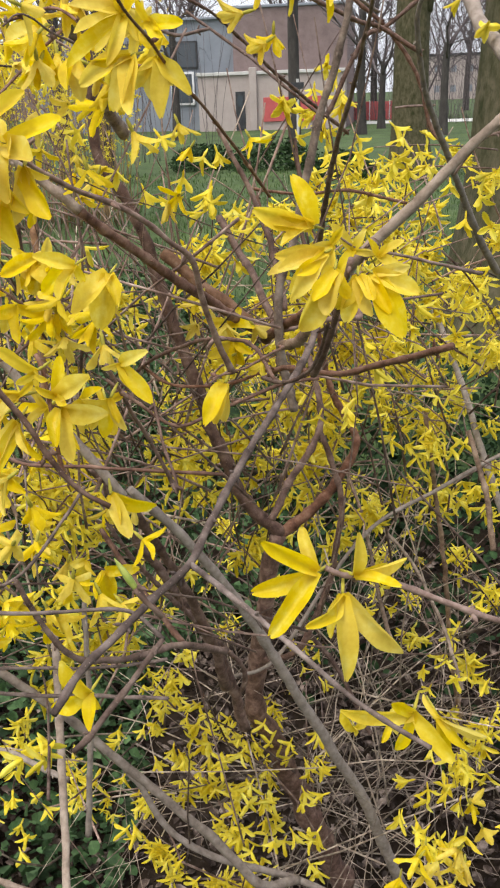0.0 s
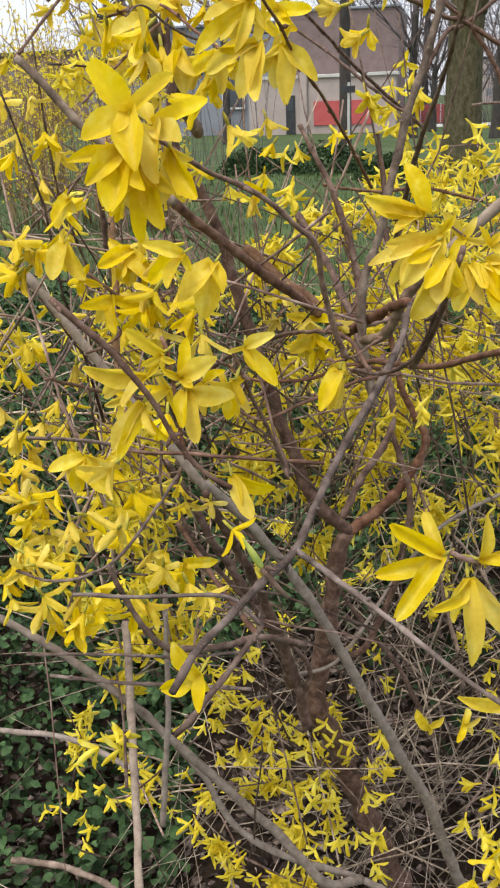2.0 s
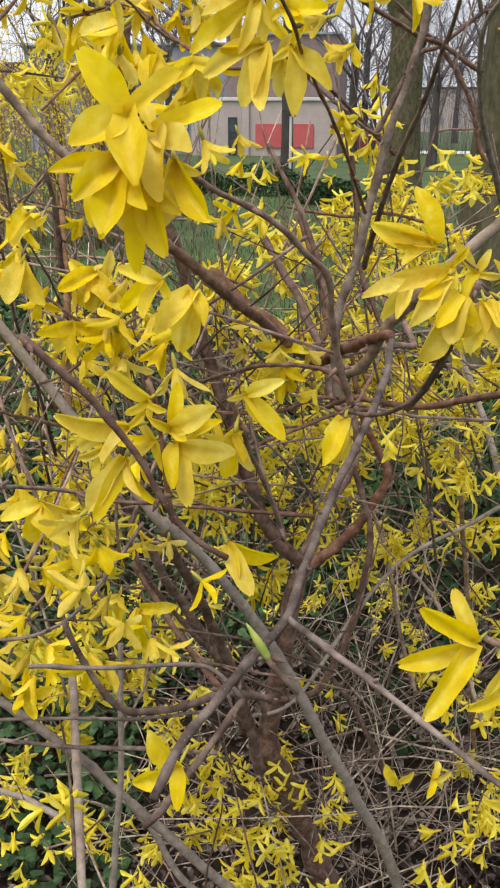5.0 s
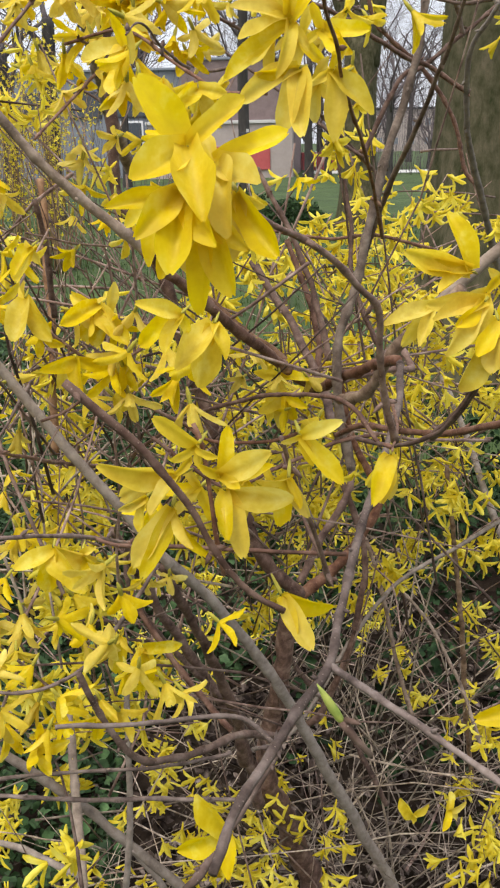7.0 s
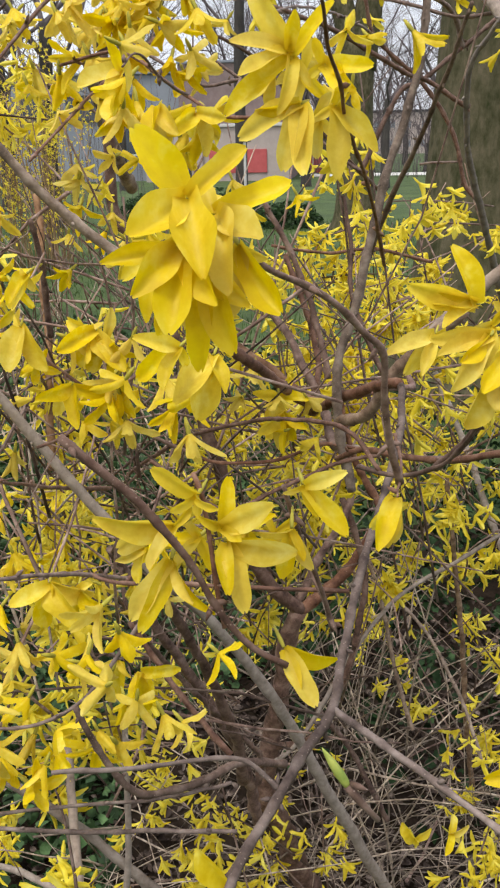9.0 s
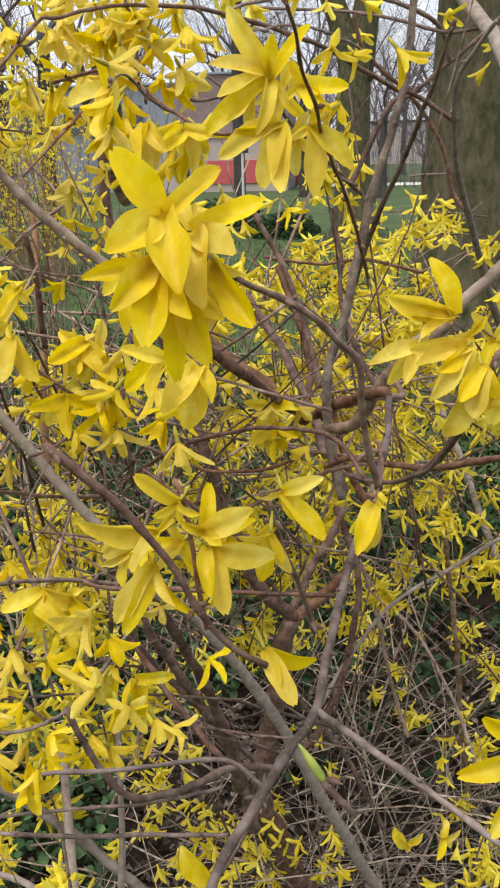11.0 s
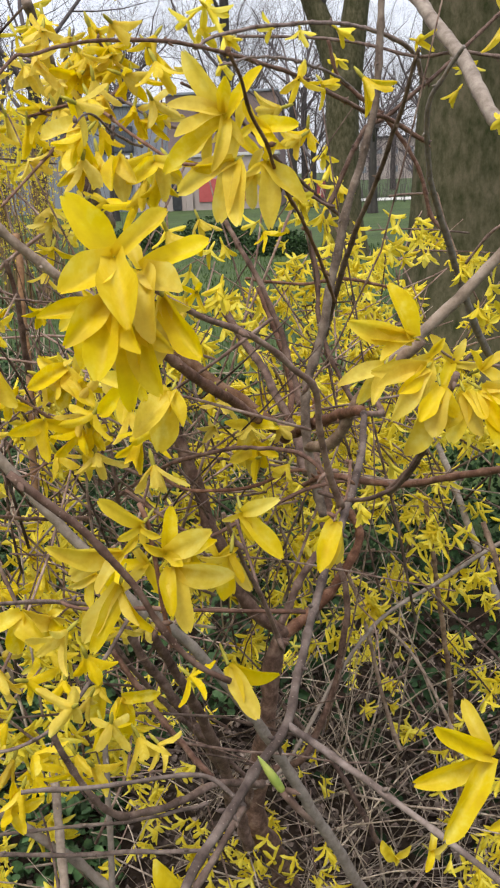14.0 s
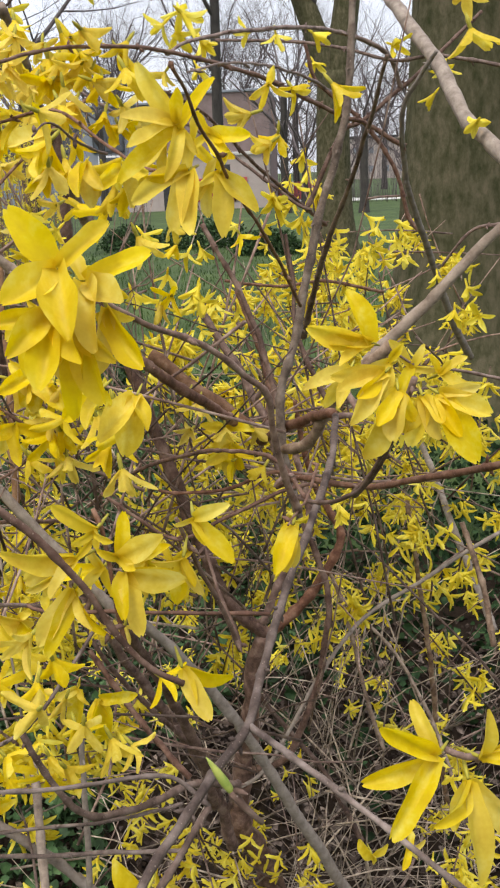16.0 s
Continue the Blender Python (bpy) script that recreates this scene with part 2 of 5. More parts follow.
def scatter_leaves(name, label, category, mat, count, area, size, height, flat, seed, width=0.55):
    """Many small folded leaves lying or standing in an area, one object of stuff."""
    r = random.Random(seed)
    verts, faces = [], []
    for _ in range(count):
        a, k = r.uniform(0, 2 * math.pi), math.sqrt(r.random())
        k *= 1 + 0.22 * math.sin(3 * a + seed) + 0.12 * math.sin(5 * a)
        x = (area[0] + area[1]) / 2 + (area[1] - area[0]) / 2 * k * math.cos(a) * 1.1
        y = (area[2] + area[3]) / 2 + (area[3] - area[2]) / 2 * k * math.sin(a) * 1.1
        z = r.uniform(0.03, height) if height > 0.04 else 0.06
        s = r.uniform(*size)
        m = pose(x, y, z, r.gauss(0, flat), r.gauss(0, flat), r.uniform(0, 360))
        b = len(verts)
        fold, bend = r.uniform(0.05, 0.3), r.uniform(-0.2, 0.3)
        for px, py, pz in ((0, 0, 0), (-width / 2, 0.45, fold), (0, 0.5, bend * 0.3), (width / 2, 0.45, fold), (-width / 3, 0.8, fold * 0.7 + bend * 0.5), (0, 1, bend), (width / 3, 0.8, fold * 0.7 + bend * 0.5)):
            verts.append(m @ Vector((px * s, py * s, pz * s)))
        faces += [(b, b + 2, b + 1), (b, b + 3, b + 2), (b + 1, b + 2, b + 5, b + 4), (b + 2, b + 3, b + 6, b + 5)]
    return tagged(new(name, mesh_of(name, verts, faces, mat)), label, category, kind="stuff")


def grass_into(verts, faces, r, x, y, z, h, w):
    a = r.uniform(0, 2 * math.pi)
    dx, dy = math.cos(a), math.sin(a)
    lean = r.uniform(0.1, 0.7) * h
    b = len(verts)
    nx, ny = -dy * w, dx * w
    for k, (f, ww) in enumerate(((0, 1), (0.5, 0.8), (1, 0.08))):
        ox, oy, oz = dx * lean * f * f, dy * lean * f * f, h * f * (1 - 0.2 * f)
        verts.append((x + ox - nx * ww, y + oy - ny * ww, z + oz))
        verts.append((x + ox + nx * ww, y + oy + ny * ww, z + oz))
    faces += [(b, b + 1, b + 3, b + 2), (b + 2, b + 3, b + 5, b + 4)]


def build_grass():
    r = random.Random(5)
    verts, faces = [], []
    while len(verts) < 6 * 42000:
        y = 1.2 + 22 * r.random() ** 2.2
        x = r.uniform(-1, 1) * (0.9 + 0.42 * y) - 0.12 * y
        if ((x - 0.2) / 1.9) ** 2 + ((y - 1.9) / 1.3) ** 2 < r.uniform(0.3, 1):
            continue
        s = 0.7 + 0.10 * y
        grass_into(verts, faces, r, x, y, ground_height(x, y), r.uniform(0.03, 0.09) * min(s, 1.5), 0.0028 * s)
    tagged(new("grass", mesh_of("grass", verts, faces, GRASS)), "uneven green grass growing across the lawn", "grass", kind="stuff")


build_grass()
scatter_leaves("leaf_litter", "dry brown and grey leaves lying under the shrub", "leaf litter", LITTER, 15000, (-0.75, 1.5, 1.0, 3.2), (0.014, 0.042), 0.09, 28, 11)
scatter_leaves("ivy", "dark green ivy leaves creeping over the ground", "ivy", LEAF_IVY, 24000, (-2.3, 0.02, 1.2, 4.6), (0.018, 0.040), 0.20, 40, 12, 0.9)
scatter_leaves("ivy", "low dark green ground cover on the lawn beside the shrub", "ivy", LEAF_IVY, 12000, (-4.2, 0.2, 4.2, 8.6), (0.03, 0.065), 0.20, 35, 14, 0.8)
# leaves coloured as if shaded by the overhanging shrub
scatter_leaves("ivy", "green ivy leaves behind the shrub, with its shade in their colour", "ivy", LEAF_SHADE, 9000, (-0.3, 2.6, 2.5, 5.2), (0.018, 0.042), 0.50, 45, 13, 0.9)


# ---- buildings beyond the lawn ----
def build_house():
    house = thing("school_building", "brown brick building with a low beige annex and red panels", "building", (-6.2, 50, 0))
    rel = lambda x0, x1, y0, y1, z0, z1: (x0 + 6.2, x1 + 6.2, y0 - 50, y1 - 50, z0, z1)
    box_part("wall", rel(-8.4, -2.32, 51.4, 60, 0, 6.0), BRICK, house, "brown brick upper wall")
    box_part("roof", rel(-8.45, -2.27, 51.3, 60.1, 6.0, 6.14), GREYWALL, house, "grey flat roof edge", 0.03)
    box_part("wall", rel(-20, -8.45, 52.2, 60, 0, 5.6), GREYWALL, house, "blue-grey panelled wall")
    box_part("roof", rel(-20.2, -8.46, 52, 60.2, 5.6, 5.74), GREYWALL, house, "", 0.03)
    annex = box_part("annex", rel(-10.1, -2.34, 50, 51.38, 0, 2.75), PLASTER, house, "low beige plastered annex")
    box_part("annex_roof", rel(-10.2, -2.24, 49.9, 51.39, 2.75, 2.92), PALE, house, "pale flat roof edge", 0.02)
    box_part("pier", rel(-7.35, -6.95, 49.82, 49.997, 0, 3.1), PLASTER, house, "", 0.02)
    for x0, x1 in ((-6.62, -5.1), (-5.06, -3.52)):
        p = box_part("red_panel", rel(x0, x1, 49.93, 49.997, 0.42, 1.62), RED, house, "flat red panel", 0.01)
    door = box_part("door", rel(-8.1, -7.6, 49.95, 49.997, 0.02, 1.95), DARKMETAL, house, "dark grey door", 0.01)
    box_part("door_window", rel(-7.98, -7.72, 49.93, 49.948, 1.2, 1.75), GLASS, door)
    wdw = box_part("window", rel(-12.05, -10.75, 52.08, 52.197, 1.35, 3.05), WHITE, house, "dark window in a white frame", 0.01)
    box_part("pane", rel(-11.9, -10.86, 52.06, 52.078, 1.46, 2.94), GLASS, wdw)
    for i in range(3):
        wdw = box_part("window", rel(-17.5 + 2.6 * i, -15.7 + 2.6 * i, 52.1, 52.197, 3.2, 4.6), DARKMETAL, house, "dark window in a metal frame", 0.01)
        box_part("pane", rel(-17.4 + 2.6 * i, -15.8 + 2.6 * i, 52.08, 52.098, 3.3, 4.5), GLASS, wdw)


build_house()
barrier = thing("red_hoarding", "long low red hoarding with pale uprights beside the road", "hoarding", (-0.8, 61, 0))
for i in range(8):
    box_part("panel", (-2.4 + 0.62 * i, -1.84 + 0.62 * i, 0, 0.06, 0.05, 1.15), RED, barrier, "", 0.01)
    box_part("upright", (-1.84 + 0.62 * i, -1.78 + 0.62 * i, -0.03, 0.08, 0, 1.2), WHITE, barrier, "white upright", 0.005)
for k, (x0, x1, y, h, mt, lab) in enumerate(((3.0, 20, 170, 7, PLASTER, "pale distant building across the road"), (-60, -24, 95, 7, BRICK, "low brown distant building behind trees"), (16, 50, 110, 8, GREYWALL, "grey distant building behind bare trees"))):
    b = thing("distant_building", lab, "building", ((x0 + x1) / 2, y, 0))
    w = (x1 - x0) / 2
    box_part("wall", (-w, w, 0, 10, 0, h), mt, b)
    box_part("roof", (-w - 0.3, w + 0.3, -0.3, 10.3, h, h + 0.4), DARKMETAL, b, "", 0.05)
    for i in range(int(w * 0.7)):
        for zz in (1.2, 4.4):
            box_part("window", (-w + 0.8 + 2.8 * i, -w + 1.7 + 2.8 * i, -0.06, -0.004, zz, zz + 1.1), GREYWALL, b, "pale curtained window")


# ---- trees ----
def bare_crown(r, start, direction, length, radius, depth, verts, faces, sides=5, step=0.5):
    """A limb that forks again and again into bare twigs."""
    n = max(2 if depth == 0 else 3, int(length / step))
    path, q, d = [Vector(start)], Vector(start), Vector(direction).normalized()
    for i in range(n):
        d = (d + Vector((r.gauss(0, 0.13), r.gauss(0, 0.13), r.gauss(0.05, 0.10)))).normalized()
        q = q + d * (length / n)
        path.append(q.copy())
    radii = [radius * (1 - 0.6 * i / n) for i in range(n + 1)]
    tube_into(verts, faces, path, radii, sides)
    if depth == 0:
        return
    for i in range(1, n + 1):
        for _ in range(2 if depth < 3 else 1):
            if r.random() < 0.8 or i == n:
                side = Vector((r.gauss(0, 1), r.gauss(0, 1), r.gauss(0.35, 0.6))).normalized()
                bare_crown(r, path[i], d * 0.55 + side * 0.75, length * r.uniform(0.45, 0.68), radii[i] * r.uniform(0.4, 0.6), depth - 1, verts, faces, 4 if depth > 3 else 3, step)


def trunk_mesh(name, height, radius, flare, mat, seed, sides=28, lean=(0, 0), taper=0.75, flare_height=0.8, ridges=0.04):
    r = random.Random(seed)
    rows = 34
    verts, faces = [], []
    ph = [r.uniform(0, 6.28) for _ in range(6)]
    for i in range(rows + 1):
        z = -0.05 + (height + 0.05) * (i / rows) ** 1.3
        rad = radius * (1 - (1 - taper) * z / height) * (1 + flare * math.exp(-max(z, 0) / flare_height))
        for k in range(sides):
            a = 2 * math.pi * k / sides
            rr = rad * (1 + ridges * (math.sin(3 * a + ph[0] + z * 0.6) + 0.6 * math.sin(7 * a + ph[1] - z * 0.9) + 0.35 * math.sin(13 * a + ph[2] + z * 2)) * (1 + 1.2 * math.exp(-max(z, 0) / 0.5)))
            verts.append((rr * math.cos(a) + lean[0] * z + 0.02 * math.sin(z * 1.3 + ph[3]), rr * math.sin(a) + lean[1] * z, z))
    for i in range(rows):
        for k in range(sides):
            k2 = (k + 1) % sides
            faces.append((i * sides + k, i * sides + k2, (i + 1) * sides + k2, (i + 1) * sides + k))
    faces.append(tuple(rows * sides + k for k in range(sides)))
    return mesh_of(name, verts, faces, mat)


def tree(label, at, height, radius, seed, mat=TRUNK_DARK, flare=0.5, lean=(0, 0), limbs=5, depth=3, crown=3.2, taper=0.7, flare_height=0.6, group=""):
    t = thing("bare_tree", label, "tree", at, group)
    r = random.Random(seed)
    piece("trunk", trunk_mesh("trunk", height, radius, flare, mat, seed, 20, lean, taper, flare_height), t)
    for i in range(limbs):
        verts, faces = [], []
        a = 2 * math.pi * (i + r.random() * 0.7) / limbs
        z = height * (1 if i < 2 else r.uniform(0.55, 0.98)) - 0.1
        d = Vector((math.cos(a) * 0.8, math.sin(a) * 0.8, r.uniform(0.7, 1.6)))
        bare_crown(r, (lean[0] * z, lean[1] * z, z), d, crown * r.uniform(0.8, 1.2), radius * taper * r.uniform(0.35, 0.6), depth, verts, faces, 8 if depth < 4 else 5, 0.5 if depth < 4 else 0.68)
        piece("limb", mesh_of("limb", verts, faces, BRANCHES_FAR), t)
    return t


build_trees = (
    ("thick old tree with smooth green-grey bark and a flared foot", (1.30, 7.0, 0), 6.5, 0.43, 21, TRUNK, 0.75, (0, 0), 4, 3, 3.0, 0.8, 0.75),
    ("slim dark bare tree in front of the brick building", (-2.33, 25, 0), 7.0, 0.16, 24, TRUNK_DARK, 0.4, (0.005, 0), 5, 3, 3.0, 0.7, 0.5),
    ("slender bare tree beyond the corner of the building", (-1.2, 42, 0), 5.0, 0.2, 25, TRUNK_DARK, 0.3, (0, 0), 5, 4, 3.4, 0.7, 0.5),
    ("bare tree with thin upright branches beside the road", (-0.4, 48, 0), 3.0, 0.18, 26, TRUNK_DARK, 0.3, (0, 0), 6, 4, 3.4, 0.7, 0.5),
    ("bare tree with a fine twiggy crown beside the road", (2.2, 40, 0), 3.5, 0.18, 27, TRUNK_DARK, 0.3, (0.02, 0), 6, 4, 3.2, 0.7, 0.5),
    ("bare tree with a broad twiggy crown on the lawn", (4.5, 36, 0), 4.0, 0.22, 28, TRUNK_DARK, 0.3, (0, 0), 6, 4, 3.2, 0.7, 0.5),
    ("bare tree standing behind the yellow bushes", (-6.6, 22, 0), 4.5, 0.2, 29, TRUNK_DARK, 0.3, (0.03, 0), 5, 3, 3.2, 0.7, 0.5),
    ("bare tree with a fine grey crown on the lawn", (-10.5, 30, 0), 4.5, 0.24, 30, TRUNK_DARK, 0.3, (0, 0), 5, 3, 3.6, 0.7, 0.5),
    ("slim bare tree close to the grey wall", (-9.0, 40, 0), 4.5, 0.18, 31, TRUNK_DARK, 0.3, (0, 0), 5, 3, 3.6, 0.7, 0.5),
)
far_r = random.Random(3)
for i in range(9):
    x = -16 + 3.6 * i + far_r.uniform(-1, 1)
    tree("tall bare tree with a fine mauve-grey crown far off", (x, far_r.uniform(64, 84), 0), far_r.uniform(5, 8), 0.24, 70 + i, TRUNK_DARK, 0.3, (far_r.uniform(-0.03, 0.03), 0), 8, 4, far_r.uniform(5.6, 7.2), 0.7, 0.5, "far bare trees")
for i in range(7):
    tree("low-branched bare tree with a dense mauve-grey crown", (-4.5 + 2.1 * i + far_r.uniform(-0.6, 0.6), far_r.uniform(60, 66), 0), far_r.uniform(1.4, 2.6), 0.16, 90 + i, TRUNK_DARK, 0.3, (far_r.uniform(-0.04, 0.04), 0), 6, 4, far_r.uniform(4.0, 5.2), 0.75, 0.4, "far bare trees")
for spec in build_trees:
    tree(*spec, group="bare park trees")


def forked_tree():
    """Mossy trunk that divides into two upright leaders."""
    t = thing("bare_tree", "mossy forked tree with two upright leaders on the lawn", "tree", (0.62, 20, 0), "bare park trees")
    r = random.Random(33)
    piece("trunk", trunk_mesh("trunk", 3.7, 0.37, 0.45, TRUNK, 33, 24, (0, 0), 0.9, 0.5), t)
    for pts, r0, r1 in ((((-0.02, 0, 3.2), (-0.28, 0, 4.2), (-0.78, 0.1, 5.6), (-1.5, 0.2, 8.2)), 0.26, 0.16), (((0.06, 0, 3.2), (0.2, 0, 4.4), (0.36, 0.1, 5.8), (0.42, 0.2, 8.5)), 0.30, 0.18)):
        path = spline(pts, 0.3)
        verts, faces = [], []
        tube_into(verts, faces, path, [r0 + (r1 - r0) * i / len(path) for i in range(len(path))], 14)
        piece("leader", mesh_of("leader", verts, faces, TRUNK), t)
    for i in range(5):
        verts, faces = [], []
        a = r.uniform(0, 6.28)
        bare_crown(r, (-0.35 + 0.15 * i, 0, 5.0 + 0.6 * i), (math.cos(a), math.sin(a), 0.6), 2.6, 0.07, 3, verts, faces, 6)
        piece("limb", mesh_of("limb", verts, faces, BRANCHES_FAR), t)


forked_tree()


def twig_haze(name, label, category, at, width, depth_, height, canes, mat, flowers, seed, spread=1.0, thick=0.009):
    """A distant bush of many arching canes; flowers are small four-petalled stars along them."""
    bush = thing(name, label, category, at)
    r = random.Random(seed)
    tv, tf, pv, pf = [], [], [], []
    for i in range(canes):
        x0, y0 = r.uniform(-width, width) * 0.6, r.uniform(-depth_, depth_) * 0.6
        top = height * r.uniform(0.55, 1.05)
        ox, oy = r.gauss(0, 0.35) * spread, r.gauss(0, 0.3) * spread
        path = spline([(x0, y0, 0), (x0 + ox * 0.3, y0 + oy * 0.3, top * 0.5), (x0 + ox * 0.8, y0 + oy * 0.8, top * 0.9), (x0 + ox * 1.5, y0 + oy * 1.5, top * r.uniform(0.75, 1.05))], 0.25)
        tube_into(tv, tf, path, [thick * (1 - 0.67 * k / len(path)) for k in range(len(path))], 4)
        for k in range(flowers):
            q = path[int(len(path) * (0.25 + 0.75 * r.random()) - 0.01)] + Vector((r.gauss(0, 0.07), r.gauss(0, 0.07), r.gauss(0, 0.09)))
            m = Matrix.Translation(q) @ hang_turn(r)
            for s4 in range(2):
                b = len(pv)
                n = m @ pose(0, 0, 0, 0, 0, 90 * s4 + r.uniform(-20, 20))
                for px, py, pz in ((-0.035, 0, 0.012), (0, -0.011, 0), (0.035, 0, 0.012), (0, 0.011, 0)):
                    pv.append(n @ Vector((px, py, pz)))
                pf.append((b, b + 1, b + 2, b + 3))
    tagged(piece("cane", mesh_of("cane", tv, tf, mat), bush), kind="stuff")
    if pv:
        tagged(piece("bloom", mesh_of("bloom", pv, pf, PETAL_FAR, False), bush, None, "pale yellow bloom"), kind="stuff")


def hang_turn(r):
    return Euler((r.uniform(0, 6.28), r.uniform(0, 6.28), r.uniform(0, 6.28))).to_matrix().to_4x4()


CANES_TAN = material("tan_canes", [(0.16, 0.10, 0.05), (0.30, 0.20, 0.10)], 4, 0.85, 0, 3, 0.3, per="island")
twig_haze("distant_forsythia", "tall arching forsythia bush with tan canes and yellow bloom", "shrub", (-4.9, 13.5, 0), 2.2, 1.2, 3.4, 170, CANES_TAN, 24, 51)
twig_haze("distant_forsythia", "broad forsythia bush in yellow bloom near the grey wall", "shrub", (-9.5, 19, 0), 3.0, 1.5, 3.2, 120, CANES_TAN, 20, 52)
twig_haze("brushwood", "thicket of bare grey saplings behind the yellow bushes", "shrub", (-7.5, 27, 0), 5.0, 1.5, 6.0, 60, BRANCHES_FAR, 0, 53, 2.0, 0.009)
twig_haze("brushwood", "thicket of bare grey saplings beside the road", "shrub", (3.6, 52, 0), 6.0, 2.0, 6.0, 120, BRANCHES_FAR, 0, 54, 3.0, 0.009)

twig_haze("brushwood", "dense thicket of bare mauve-grey saplings beyond the road", "shrub", (1.0, 60, 0), 12.0, 2.0, 8.0, 260, BRANCHES_FAR, 0, 55, 4.5, 0.010)


def evergreen(at, size, seed, label):
    b = thing("evergreen_bush", label, "bush", at)
    r = random.Random(seed)
    verts, faces = [], []
    for _ in range(2600):
        d = Vector((r.gauss(0, 1), r.gauss(0, 1), abs(r.gauss(0, 1)))).normalized()
        q = Vector((d.x * size[0], d.y * size[1], d.z * size[2])) * r.uniform(0.7, 1.05) * (1 + 0.25 * noise.noise(d * 2.5 + Vector((seed, 0, 0))))
        m = Matrix.Translation(q) @ hang_turn(r)
        k = len(verts)
        for px, py in ((0, -0.05), (0.025, 0), (0, 0.05), (-0.025, 0)):
            verts.append(m @ Vector((px, py, 0)))
        faces.append((k, k + 1, k + 2, k + 3))
    tagged(piece("leaf", mesh_of("leaf", verts, faces, LEAF_IVY, False), b), kind="stuff")


evergreen((-2.6, 23, 0), (1.1, 0.7, 0.75), 61, "low dark evergreen bush at the foot of a tree")
evergreen((-4.6, 24, 0), (0.9, 0.7, 0.6), 62, "low dark evergreen bush on the lawn")
evergreen((-0.9, 21, 0), (0.8, 0.6, 0.55), 63, "small dark evergreen bush on the lawn")
sign = thing("sign_post", "slim pale metal post with a small dark sign", "sign", (-2.12, 24, 0))
bm = bmesh.new()
bmesh.ops.create_cone(bm, cap_ends=True, segments=12, radius1=0.035, radius2=0.035, depth=2.1, matrix=Matrix.Translation((0, 0, 1.05)))
part("post", bm, PALE, sign)
box_part("sign_plate", (-0.2, 0.16, -0.05, -0.036, 1.86, 2.02), DARKMETAL, sign, "dark rectangular sign plate", 0.004)


# ---- forsythia ----
BUD = material("bud_green", [(0.16, 0.22, 0.04), (0.34, 0.36, 0.08)], 150, 0.6, 0.2, 4)
def petal_grid(length, width, cup, curl, twist, tip=0.62, rows=7, wave=0.0, phase=0.0, point=0.0):
    """A blunt strap-shaped petal along +Y, facing +Z, with an uneven, slightly rolled edge."""
    verts, faces = [], []
    for i in range(rows):
        u = i / (rows - 1)
        w = width * (0.60 + 0.40 * math.sin(min(1, u / tip) * math.pi / 2) if u < tip else max(0.10, 1 - ((u - tip) / (1.01 - tip)) ** (2.8 - 0.7 * point)) ** (0.5 + 0.35 * point))
        w *= 1 + wave * 0.8 * math.sin(9 * u + phase)
        y, z = length * u, -curl * length * u * u + wave * 0.35 * width * math.sin(6.5 * u + phase)
        for s in (-1, -0.5, 0, 0.5, 1):
            x = s * w / 2
            a = twist * u
            zz = cup * w * (s * s) * 0.6 - (0.15 * w if s == 0 else 0) + wave * 0.5 * w * s * math.sin(8 * u + 2 * phase)
            notch = length * 0.035 * (abs(s) < 0.3) * (wave > 0) if i == rows - 1 else 0
            verts.append((x * math.cos(a) - zz * math.sin(a), y - notch, z + x * math.sin(a) + zz * math.cos(a)))
    for i in range(rows - 1):
        for k in range(4):
            a = i * 5 + k
            faces.append((a, a + 1, a + 6, a + 5))
    return verts, faces


def flower_mesh(seed, mat, rows=7, opening=None):
    """Four petals round +Z on a short tube with a green calyx."""
    r = random.Random(seed)
    verts, faces = [], []
    spread_angle = opening if opening is not None else r.uniform(16, 54)
    for k in range(4):
        v, f = petal_grid(r.uniform(0.017, 0.0245), r.uniform(0.0054, 0.0075), r.uniform(0.3, 0.9), r.uniform(-0.08, 0.5), r.uniform(-0.8, 0.8), rows=rows, wave=r.uniform(0.08, 0.22), phase=r.uniform(0, 6))
        m = pose(0, 0, 0.004, 0, 0, 90 * k + r.uniform(-18, 18)) @ pose(0, 0.001, 0, 90 - spread_angle + r.uniform(-18, 18))
        b = len(verts)
        verts += [m @ Vector(q) for q in v]
        faces += [tuple(b + i for i in q) for q in f]
    n_petal = len(faces)
    tube_into(verts, faces, [Vector((0, 0, -0.006)), Vector((0, 0, -0.002)), Vector((0, 0, 0.002)), Vector((0, 0, 0.007))], [0.0006, 0.0014, 0.0014, 0.0010], 6)
    me = mesh_of("flower", verts, faces, mat)
    me.materials.append(CALYX)
    for p in me.polygons[n_petal:]:
        p.material_index = 1
    return me


FLOWERS = [flower_mesh(100 + i, PETAL) for i in range(14)]
shrub = thing("forsythia_shrub", "forsythia shrub with bare brown canes covered in bright yellow flowers", "shrub", (0.2, 1.75, 0.05))
back = -Vector(shrub.location)


